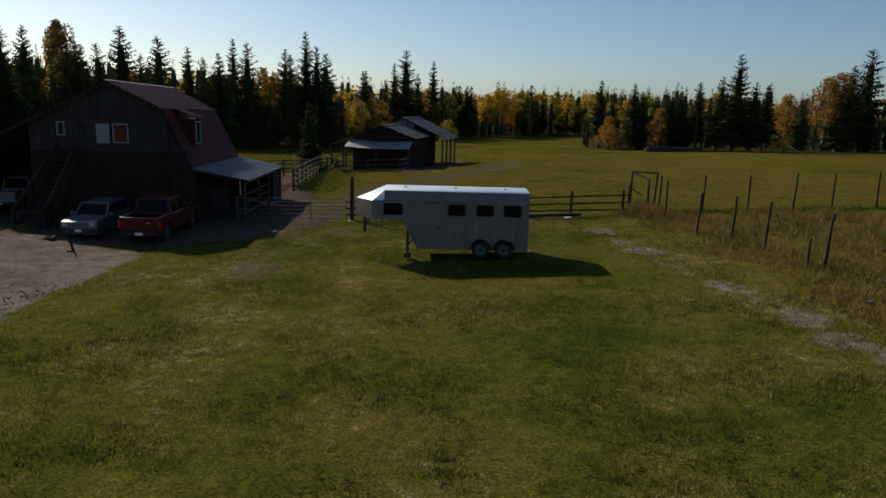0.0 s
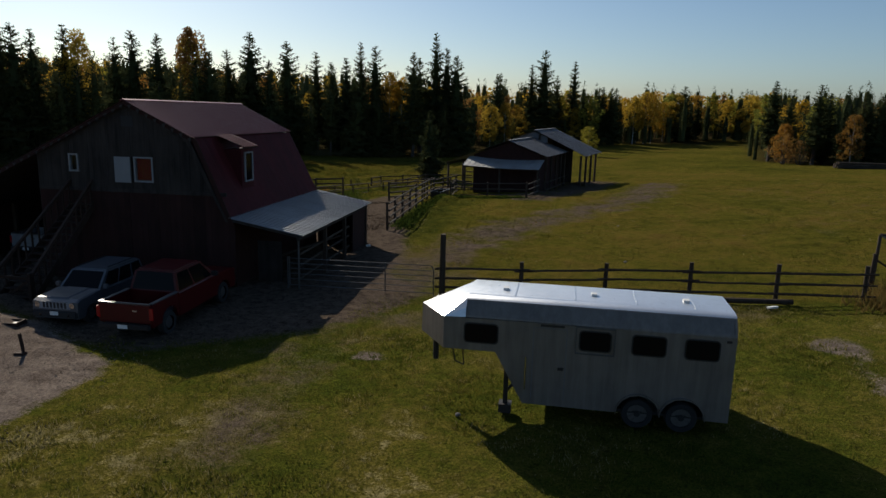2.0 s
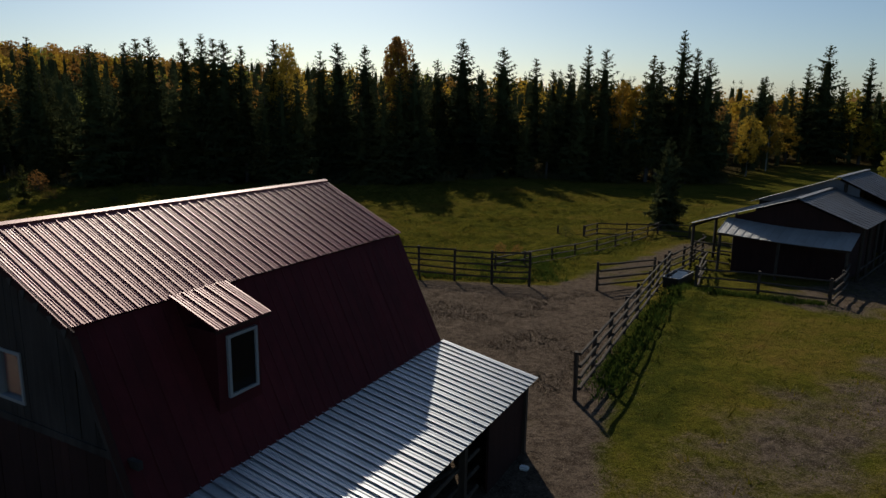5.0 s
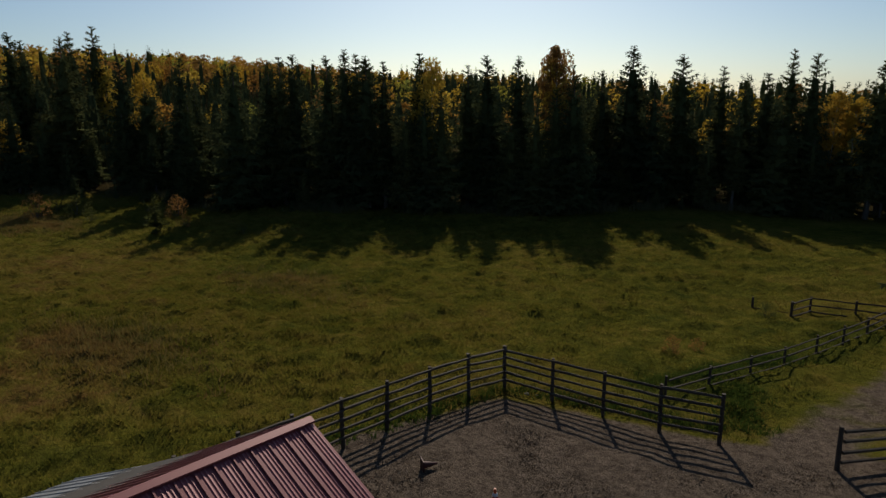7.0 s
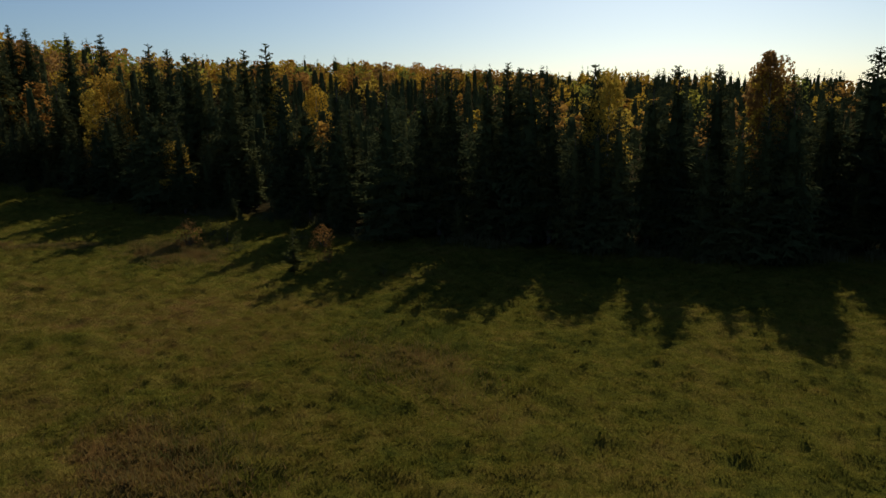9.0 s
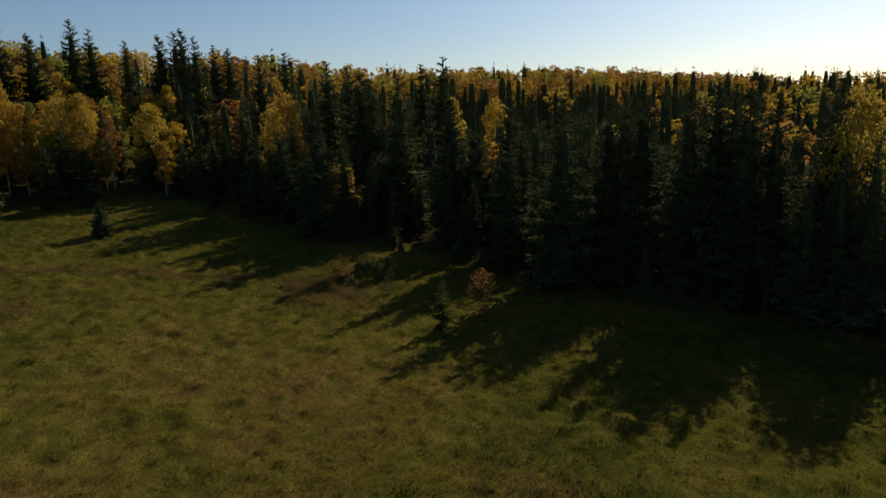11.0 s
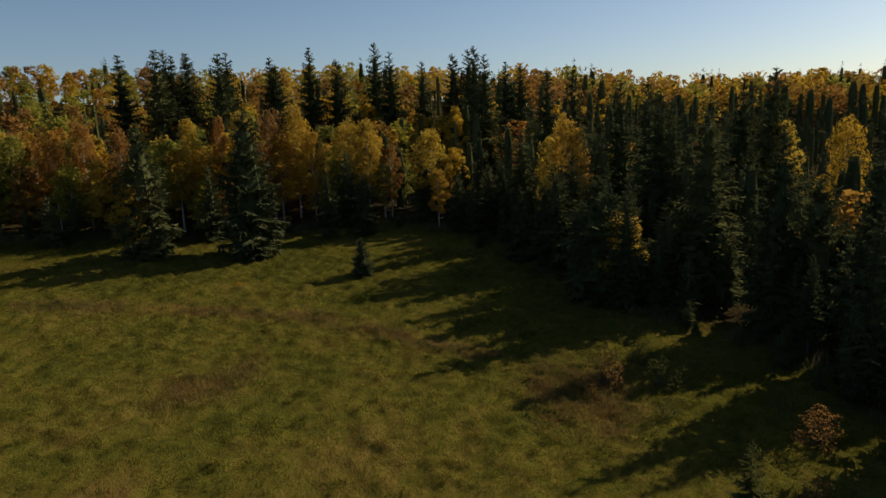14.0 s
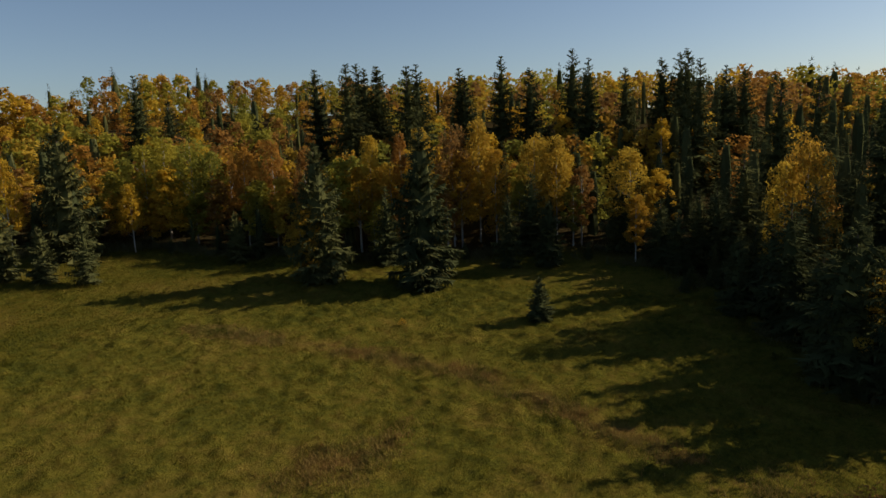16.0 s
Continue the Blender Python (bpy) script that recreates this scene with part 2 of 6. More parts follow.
M_GRASS = blades("grass_blades", lawn_colour, 0.8)
M_MEADOW = blades("meadow_blades", meadow_colour, 0.45, 0.5)
def straw_colour(k, fine):
    """Straw that is pale, rust and here and there green."""
    f = k.math("ADD", k.math("MULTIPLY", k.noise(0.3, 4, 0.6), 0.8), k.math("MULTIPLY", fine, 0.2))
    return k.ramp(f, (0.38, (0.075, 0.078, 0.016)), (0.47, (0.175, 0.135, 0.044)), (0.56, (0.185, 0.12, 0.038)), (0.7, (0.15, 0.088, 0.03)))


M_STRAW = blades("dry_grass_blades", straw_colour, 0.5)


def make_glass():
    k = Mat("dark_glass", 0.08, spec=0.1)
    return k.color((0.006, 0.006, 0.007)).m


def make_clear_glass():
    k = Mat("window_glass", 0.05)
    tr, gl, mx = k.node("BsdfTransparent"), k.node("BsdfGlossy"), k.node("MixShader")
    gl.inputs["Roughness"].default_value = 0.05
    fr = k.node("Fresnel")
    k.put(mx.inputs[0], k.math("MULTIPLY", fr.outputs[0], 0.5))
    k.t.links.new(tr.outputs[0], mx.inputs[1])
    k.t.links.new(gl.outputs[0], mx.inputs[2])
    k.t.links.new(mx.outputs[0], k.t.nodes["Material Output"].inputs[0])
    return k.m


M_GLASS, M_CLEAR = make_glass(), make_clear_glass()


# ---- mesh helpers ----
def root(name, loc, rz=0.0):
    ob = new(name)
    ob.empty_display_size = 0.2
    ob.matrix_basis = pose(*loc, 0, 0, rz)
    return ob


def part(name, bm, material, parent, label="", smooth=False):
    me = bpy.data.meshes.new(name)
    bmesh.ops.recalc_face_normals(bm, faces=bm.faces)
    bm.to_mesh(me)
    bm.free()
    me.materials.append(material)
    if smooth:
        me.shade_smooth()
    ob = new(name, me)
    ob.parent = parent
    return tagged(ob, label)


def shared(name, me, parent, m=None, label=""):
    ob = new(name, me)
    ob.parent = parent
    if m is not None:
        ob.matrix_basis = m
    return tagged(ob, label)


def hexa(bm, lo, hi):
    """A box from two lists of four corners."""
    v = [bm.verts.new(p) for p in (*lo, *hi)]
    for f in ((0, 1, 2, 3), (7, 6, 5, 4), (0, 4, 5, 1), (1, 5, 6, 2), (2, 6, 7, 3), (3, 7, 4, 0)):
        bm.faces.new([v[i] for i in f])


def box(bm, x0, x1, y0, y1, z0, z1):
    hexa(bm, [(x0, y0, z0), (x1, y0, z0), (x1, y1, z0), (x0, y1, z0)], [(x0, y0, z1), (x1, y0, z1), (x1, y1, z1), (x0, y1, z1)])
    return bm


def beam(bm, p, q, w, h=None, up=(0, 0, 1)):
    """A squared bar from p to q, w wide and h high."""
    h = h or w
    p, q = Vector(p), Vector(q)
    d = (q - p).normalized()
    s = d.cross(Vector(up))
    if s.length < 1e-4:
        s = d.cross(Vector((1, 0, 0)))
    s.normalize()
    u = s.cross(d)
    c = [(-s * w - u * h) / 2, (s * w - u * h) / 2, (s * w + u * h) / 2, (-s * w + u * h) / 2]
    hexa(bm, [p + k for k in c], [q + k for k in c])
    return bm


def pole(bm, p, q, r0, r1=None, n=7, rings=1, wobble=0.0, seed=0):
    """A round bar that tapers from r0 to r1."""
    r1 = r0 if r1 is None else r1
    rnd = random.Random(seed)
    p, q = Vector(p), Vector(q)
    d = (q - p).normalized()
    s = d.orthogonal().normalized()
    u = d.cross(s)
    loops = []
    for i in range(rings + 1):
        f = i / rings
        c = p.lerp(q, f) + (s * rnd.uniform(-1, 1) + u * rnd.uniform(-1, 1)) * wobble
        r = r0 + (r1 - r0) * f
        loops.append([bm.verts.new(c + (s * math.cos(a) + u * math.sin(a)) * r) for a in (2 * math.pi * j / n for j in range(n))])
    for a, b in zip(loops, loops[1:]):
        for j in range(n):
            bm.faces.new((a[j], a[(j + 1) % n], b[(j + 1) % n], b[j]))
    bm.faces.new(loops[0][::-1]), bm.faces.new(loops[-1])
    return bm


def prism(bm, outline, axis, a, b):
    """An outline in two coordinates, drawn out along the third axis from a to b."""
    def at(u, v, w):
        return {"x": (w, u, v), "y": (u, w, v), "z": (u, v, w)}[axis]
    lo, hi = [bm.verts.new(at(u, v, a)) for u, v in outline], [bm.verts.new(at(u, v, b)) for u, v in outline]
    n = len(outline)
    for i in range(n):
        bm.faces.new((lo[i], lo[(i + 1) % n], hi[(i + 1) % n], hi[i]))
    bm.faces.new(lo[::-1]), bm.faces.new(hi)
    return bm


def B():
    return bmesh.new()


def tri_mesh(name, verts, material, tone=None):
    """A mesh of loose triangles from an array (n, 3, 3); tone is one number a triangle that sets its hue apart."""
    v = np.asarray(verts, dtype=np.float32).reshape(-1, 3)
    me = bpy.data.meshes.new(name)
    me.vertices.add(len(v)), me.loops.add(len(v)), me.polygons.add(len(v) // 3)
    me.vertices.foreach_set("co", v.ravel())
    me.loops.foreach_set("vertex_index", np.arange(len(v), dtype=np.int32))
    me.polygons.foreach_set("loop_start", np.arange(0, len(v), 3, dtype=np.int32))
    me.update(calc_edges=True)
    if tone is not None:
        me.attributes.new("tone", "FLOAT", "POINT").data.foreach_set("value", np.repeat(np.asarray(tone, dtype=np.float32), 3))
    me.materials.append(material)
    return me


# ---- ground ----
YARD = [
    (0, 30, 30, -0.47),
    (0, 100, 40, -0.72),
    (-40, 60, 28, 0.08),
    (-40, 110, 35, -1.59),
    (-85, 70, 35, -2.95),
    (-85, 10, 40, 1.18),
    (-130, 60, 35, 2.19),
    (-130, 10, 35, -4.31),
    (-190, 20, 40, 7.10),
    (-190, -30, 40, -2.61),
    (-200, 110, 60, -8.87),
    (40, 70, 50, 1.87),
    (40, 0, 40, 1.00),
    (-40, 10, 35, -0.51),
    (0, 180, 60, -2.62),
    (60, 240, 80, -0.47),
    (-100, 130, 50, 0.77),
]
SLOPES = [
    (-18, 72, 15, -0.69),
    (-120, -40, 40, 2.59),
    (-24, 58, 11, 0.21),
    (-12, 66, 11, 0.40),
    (2, 36, 12, -0.25),
    (12, 30, 12, 0.01),
    (-122, 4, 14, 1.19),
    (-131, 20, 14, 0.14),
    (-23, 88, 12, -0.50),
]
HILLS = [
    (-215, -155, 60, 15.5),
    (-165, -130, 42, 12.0),
    (-245, -85, 60, 12.5),
    (-265, -15, 60, 14.0),
    (-290, 70, 60, 13.0),
    (-430, 215, 130, 14.0),
    (-345, 188, 42, 6.0),
    (-260, 330, 120, 6.0),
]
HUMPS = YARD + SLOPES + HILLS        # x, y, breadth and height of each swell


def lift(x, y):
    """Height of the ground."""
    z = 0.0
    for cx, cy, s, a in HUMPS:
        z = z + a * np.exp(-((x - cx) ** 2 + (y - cy) ** 2) / (2 * s * s))
    return z


def gz(x, y):
    return float(lift(np.float64(x), np.float64(y)))


def near_line(x, y, pts):
    """Distance to a broken line."""
    d = np.full(np.shape(x), 1e9)
    for (ax, ay), (bx, by) in zip(pts, pts[1:]):
        ux, uy = bx - ax, by - ay
        f = np.clip(((x - ax) * ux + (y - ay) * uy) / (ux * ux + uy * uy), 0, 1)
        d = np.minimum(d, np.hypot(x - ax - f * ux, y - ay - f * uy))
    return d


def inside(x, y, pts):
    """Signed distance to a closed outline, positive inside."""
    c = np.zeros(np.shape(x), dtype=bool)
    for (ax, ay), (bx, by) in zip(pts, pts[1:] + pts[:1]):
        if ay == by:
            continue
        c ^= ((ay > y) != (by > y)) & (x < (bx - ax) * (y - ay) / (by - ay) + ax)
    d = near_line(x, y, pts + pts[:1])
    return np.where(c, d, -d)


def soft(v, a, b):
    f = np.clip((v - a) / (b - a), 0, 1)
    return f * f * (3 - 2 * f)


CORRAL = [(-12.3, 45), (-10.2, 47), (-10, 56), (-11.3, 66), (-13.5, 65), (-17.3, 63.0), (-25.6, 61.0), (-27.4, 54), (-27.5, 47), (-20, 45)]
LOT = [(-40, 33), (-33, 31.5), (-26, 31), (-19, 30.5), (-15.6, 29.6), (-11.6, 27.2), (-11.2, 23.8), (-11.8, 20.8), (-11.5, 17.8), (-13, 12), (-17, 6), (-24, 4), (-32, 7), (-38, 14), (-42, 24)]
GAPWAY = [(-12, 30), (-8.5, 31.5), (-7.5, 36), (-8.4, 42), (-9.6, 47), (-12.5, 58), (-14.5, 65), (-13.5, 74), (-12, 84)]
WOOD_EDGE = [(140, 225), (70, 206), (47, 202.5), (30, 193), (20, 188), (6, 176), (-8, 172), (-14, 150), (-17, 134), (-26, 129.5), (-39.5, 126.5), (-48.5, 121.5), (-55.5, 110.5), (-61.5, 104), (-72.5, 96.5), (-79.5, 90),
             (-87.5, 83.5), (-92, 76), (-97, 80), (-104, 79), (-110, 69.5), (-116.5, 60.5), (-126, 56.5), (-138, 52), (-145, 40), (-146, 28), (-136, 10), (-135, 2), (-131, -12), (-128, -30), (-116, -42), (-100, -70), (-80, -140)]
WOOD = WOOD_EDGE + [(-1400, -140), (-1400, 1500), (900, 1500)]
COPSE = [(29, 130), (31, 121), (37, 112), (50, 108), (74, 116), (110, 118), (190, 150), (260, 320), (60, 260), (34, 150)]
RUTS = [(-6.5, 36), (-5.0, 44), (-2, 52), (2, 58), (6, 66), (9, 78)]


DITCH = [(-104.5, 2), (-105, 8), (-107, 17), (-106.7, 26), (-107.6, 31), (-105, 40), (-99, 52), (-95, 60), (-90, 64)]
DRY_SPOTS = [(-48, 57, 12, 5, 0.5), (-70, 62, 16, 8, 0.45), (-58, 45, 14, 6, 0.6), (-44, 51, 9, 4, 1.1), (-51, 67, 6, 3, 0.8), (-43, 67, 4, 2.5, 0.6), (-62, 56, 15, 8, 0.5), (-78, 48, 14, 8, 0.5),
             (-91, 33.6, 5, 2, 0.5), (-88, 31, 4, 2, 0.4), (-86, 53, 5, 2, 0.6), (-93, 59, 5, 3, 0.7), (-90, 62, 6, 3, 0.6), (-74, 34, 6, 3, 0.6), (-40, 48, 7, 5, 0.9)]


def dryness(x, y):
    """How dry and brown the grass stands at a place."""
    d = soft(x, 11.0, 12.6) * soft(-y, -37, -34.5) * 0.5
    for px, py, rx, ry, a in DRY_SPOTS:
        d = np.maximum(d, soft(-np.hypot((x - px) / rx, (y - py) / ry), -1.2, -0.2) * a)
    d = np.maximum(d, soft(-near_line(x, y, DITCH), -2.6, -0.6) * 0.4)
    d = np.maximum(d, soft(x, -9, -6) * soft(y, 36.5, 38) * soft(-y, -100, -85) * 0.22)
    d = d - 0.55 * soft(-near_line(x, y, [(-8.0, 48), (-8.2, 58), (-7.5, 65), (-2, 64.5)]), -3.4, -0.8) - 0.5 * soft(-near_line(x, y, [(-20.5, 66), (-19, 74), (-17, 84)]), -2.6, -0.6)
    return d - 0.35 * soft(-np.hypot((x + 124) / 12, (y - 22) / 12), -1.2, -0.4)


def bleach(x, y):
    """Bleached (positive) and lush (negative) patches of the yard."""
    p = 0.0 * x
    for px, py, rx, ry, a in ((3.4, 16.1, 2.6, 1.2, -0.6), (5.0, 16.4, 2.0, 1.0, -0.6), (4.8, 11.2, 1.4, 0.8, -0.6), (8.2, 11.9, 1.6, 0.9, -0.5), (-2.6, 21.0, 2.0, 4.0, 0.35), (-2.0, 16.3, 1.6, 2.5, 0.3),
                             (-5.8, 18.2, 1.2, 2.2, 0.8), (-4.8, 14.6, 1.3, 2.0, 0.65), (-7.2, 24.4, 1.6, 3.0, 0.75), (-9.5, 16, 2.5, 3, -0.3), (2, 23.5, 5, 1.2, -0.35), (8.0, 22, 1.5, 6, -0.3), (-4.5, 9.4, 1.0, 0.5, 0.5)):
        p = p + a * soft(-np.hypot((x - px) / rx, (y - py) / ry), -1.5, -0.1)
    return p


def value_noise(x, y, cell, seed):
    """Smooth random heights from 0 to 1 on a lattice."""
    u, v = x / cell, y / cell
    i, j = np.floor(u), np.floor(v)
    a, b = u - i, v - j
    a, b = a * a * (3 - 2 * a), b * b * (3 - 2 * b)

    def at(p, q):
        h = np.sin(p * 127.1 + q * 311.7 + seed * 74.7) * 43758.5453
        return h - np.floor(h)
    return (at(i, j) * (1 - a) + at(i + 1, j) * a) * (1 - b) + (at(i, j + 1) * (1 - a) + at(i + 1, j + 1) * a) * b


def tussocks(x, y):
    """Height of the tussocks of the unmown meadow."""
    w = soft(np.maximum(-x - 14, y - 37), 0, 4) * soft(-inside(x, y, CORRAL), 0.5, 2) * soft(near_line(x, y, GAPWAY), 2, 4) * np.where(x > -8, 0.35, 1.0)
    h = 0.6 * value_noise(x, y, 0.85, 1) ** 2 + 0.45 * value_noise(x + 0.3 * y, y - 0.3 * x, 1.35, 2) ** 2 + 0.15 * value_noise(y, x, 3.1, 3)
    return 0.6 * w * h


def build_ground():
    def axis(a, b, step, out):
        mid = np.arange(a, b + step / 2, step)
        far = np.cumsum(step * 1.22 ** np.arange(1, 60))
        far = far[far < out]
        return np.concatenate([(a - far)[::-1], mid, b + far])
    xs, ys = axis(-132, 26, 0.4, 2600), axis(-6, 104, 0.4, 2600)
    X, Y = np.meshgrid(xs, ys)
    Z = lift(X, Y)
    near = soft(-np.maximum(np.abs(X + 53) - 79, np.abs(Y - 52) - 58), -4, 2)
    rough = np.array([noise.noise((x * 0.35, y * 0.35, 0)) * 0.07 + noise.noise((x * 1.1, y * 1.1, 5)) * 0.05 for x, y in zip(X.ravel(), Y.ravel())]).reshape(X.shape)
    dirt = soft(inside(X, Y, CORRAL), -0.8, 0.8) * 0.95
    dirt = np.maximum(dirt, soft(-near_line(X, Y, GAPWAY[:7]), -2.6, -0.6) * 0.85)
    dirt = np.maximum(dirt, soft(-near_line(X, Y, GAPWAY[6:]), -3.0, -0.4) * 0.72)
    dirt = np.maximum(dirt, soft(-near_line(X, Y, RUTS), -5.2, -0.4) * 0.6)
    dirt = np.maximum(dirt, soft(inside(X, Y, [(-28, 45), (-28, 33), (-19, 30.5), (-12, 27.6), (-9.0, 29.5), (-5.5, 32.6), (-4.4, 35.8), (-6.4, 38.5), (-8.6, 46), (-12, 47)]), -1, 1) * 0.92)
    dirt = np.maximum(dirt, soft(-np.hypot((X - 8.5) / 7, (Y - 74) / 9), -1.0, -0.3) * 0.36)
    dirt = np.maximum(dirt, soft(-near_line(X, Y, [(-2.6, 66), (0.5, 72), (3, 82)]), -5, -1) * 0.75)
    dirt = np.maximum(dirt, soft(-near_line(X, Y, [(-10, 31.5), (-4, 33), (2, 34.5), (7, 35.6)]), -3.4, -0.3) * 0.5)
    dirt = np.maximum(dirt, soft(-near_line(X, Y, [(-7.5, 33), (-6.6, 28), (-6.2, 23)]), -3.2, -0.3) * 0.5)
    dirt = np.maximum(dirt, soft(-near_line(X, Y, [(12.5, 50), (20, 60), (16, 75)]), -6, -1) * 0.3)
    gravel = soft(inside(X, Y, LOT), -0.7, 0.9) * 0.95
    for px, py, rx, ry in ((8.3, 31.7, 0.8, 0.7), (9.1, 26.9, 0.8, 0.9), (9.8, 21.2, 0.7, 1.0), (10.4, 17.4, 0.75, 0.9), (10.5, 15.6, 0.9, 0.8), (11.3, 14.4, 1.0, 1.1), (-4.9, 28.9, 0.6, 0.4)):
        gravel = np.maximum(gravel, soft(-np.hypot((X - px) / rx, (Y - py) / ry), -1.7, -0.3) * 0.85)
    gravel = np.maximum(gravel, soft(-near_line(X, Y, [(8.3, 31.7), (8.8, 26), (9.7, 20.6), (10.6, 17), (11.8, 13), (12.5, 9)]), -1.3, -0.1) * 0.4)
    dry = dryness(X, Y)
    pale = bleach(X, Y)
    lawn = soft(X, -15, -13) * soft(-Y, -37, -36) * soft(-X, -12.6, -11.4)
    litter = soft(np.maximum(inside(X, Y, WOOD), inside(X, Y, COPSE)), -1.0, 4.0) * 0.95
    Z = Z + (rough * (1 - 0.5 * gravel) + tussocks(X, Y)) * near
    ny, nx = X.shape
    i = np.arange(ny * nx).reshape(ny, nx)
    quads = np.stack([i[:-1, :-1], i[:-1, 1:], i[1:, 1:], i[1:, :-1]], -1).reshape(-1, 4)
    me = bpy.data.meshes.new("ground")
    me.vertices.add(ny * nx), me.loops.add(quads.size), me.polygons.add(len(quads))
    me.vertices.foreach_set("co", np.stack([X, Y, Z], -1).astype(np.float32).ravel())
    me.loops.foreach_set("vertex_index", quads.astype(np.int32).ravel())
    me.polygons.foreach_set("loop_start", np.arange(0, quads.size, 4, dtype=np.int32))
    me.update(calc_edges=True)
    for name, v in (("dirt", dirt), ("gravel", gravel), ("dry", dry), ("litter", litter), ("pale", pale), ("lawn", lawn)):
        me.attributes.new(name, "FLOAT", "POINT").data.foreach_set("value", v.astype(np.float32).ravel())
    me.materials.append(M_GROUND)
    me.shade_smooth()
    tagged(new("ground", me), "autumn pasture of green and straw grass with bare dirt", "ground", kind="structure")


build_ground()


# ---- barn ----
def ribbed(name, width, length, material, fine=3, rib=0.028):
    """A sheet-metal panel: across x, down the slope along -y, with a seam and fine ribs."""
    xs = [(0.0, rib), (0.022, rib), (0.034, 0.0)]
    step = (width - 0.034) / (fine + 1)
    for i in range(1, fine + 1):
        c = 0.034 + step * i
        xs += [(c - 0.022, 0.0), (c, 0.009), (c + 0.022, 0.0)]
    xs += [(width, 0.0)]
    top = [(x, z) for x, z in xs]
    bm = bmesh.new()
    a = [[bm.verts.new((x, y, z)) for x, z in top] for y in (0.0, -length)]
    b = [[bm.verts.new((x, y, -0.012)) for x, z in (top[0], top[-1])] for y in (0.0, -length)]
    for i in range(len(top) - 1):
        bm.faces.new((a[1][i], a[1][i + 1], a[0][i + 1], a[0][i]))
    bm.faces.new((b[0][0], b[0][1], b[1][1], b[1][0]))
    bm.faces.new(a[1][::-1] + [b[1][0], b[1][1]])
    bm.faces.new(a[0] + [b[0][1], b[0][0]])
    me = bpy.data.meshes.new(name)
    bm.to_mesh(me)
    bm.free()
    me.materials.append(material)
    return me


def slope(parent, top, low, y0, y1, width, material, fine=3, skip=None, rib=0.028):
    """A roof slope of panels between two (x, z) lines, from y0 to y1."""
    run, fall = low[0] - top[0], top[1] - low[1]
    length, side = math.hypot(run, fall), 1 if run > 0 else -1
    n = max(1, round((y1 - y0) / width))
    w = (y1 - y0) / n
    me = ribbed("roof_panel", w, length, material, fine, rib)
    down = Vector((run, 0, -fall)).normalized()
    across = Vector((0, side, 0))
    up = across.cross(-down)
    for i in range(n):
        y = y0 + (i if side > 0 else i + 1) * w
        if skip and skip(y):
            continue
        m = Matrix((across, -down, up)).transposed().to_4x4()
        m.translation = Vector((top[0], y, top[1] + random.uniform(-0.004, 0.004)))
        shared("roof_panel", me, parent, m)


def board_wall(parent, x0, x1, y, low, high, width, material, holes=(), thick=0.03, split=None, other=None):
    """Upright boards along x on the plane y, between two height functions."""
    n = round((x1 - x0) / width)
    w = (x1 - x0) / n
    for i in range(n):
        a, b = x0 + i * w + 0.002, x0 + (i + 1) * w - 0.002
        c = (a + b) / 2
        cuts = sorted((h[2], h[3]) for h in holes if h[0] < c < h[1])
        pieces, z = [], low(c)
        for lo, hi in cuts:
            pieces.append((z, lo, False))
            z = hi
        pieces.append((z, 0, True))
        out = random.uniform(0, 0.018)
        for zl, zh, free in pieces:
            za, zb = (high(a), high(b)) if free else (zh, zh)
            if min(za, zb) <= zl:
                continue
            bm = bmesh.new()
            hexa(bm, [(a, y - out - thick, zl), (b, y - out - thick, zl), (b, y, zl), (a, y, zl)], [(a, y - out - thick, za), (b, y - out - thick, zb), (b, y, zb), (a, y, za)])
            part("board", bm, material, parent)


BX, BZ = -16.5, 7.1                 # ridge
def barn_line(x):
    if x < BX:
        return BZ + (x - BX) * 0.492
    if x < -13.86:
        return BZ - (x - BX) * 0.489
    return 5.74 - (x + 13.86) * 2.04


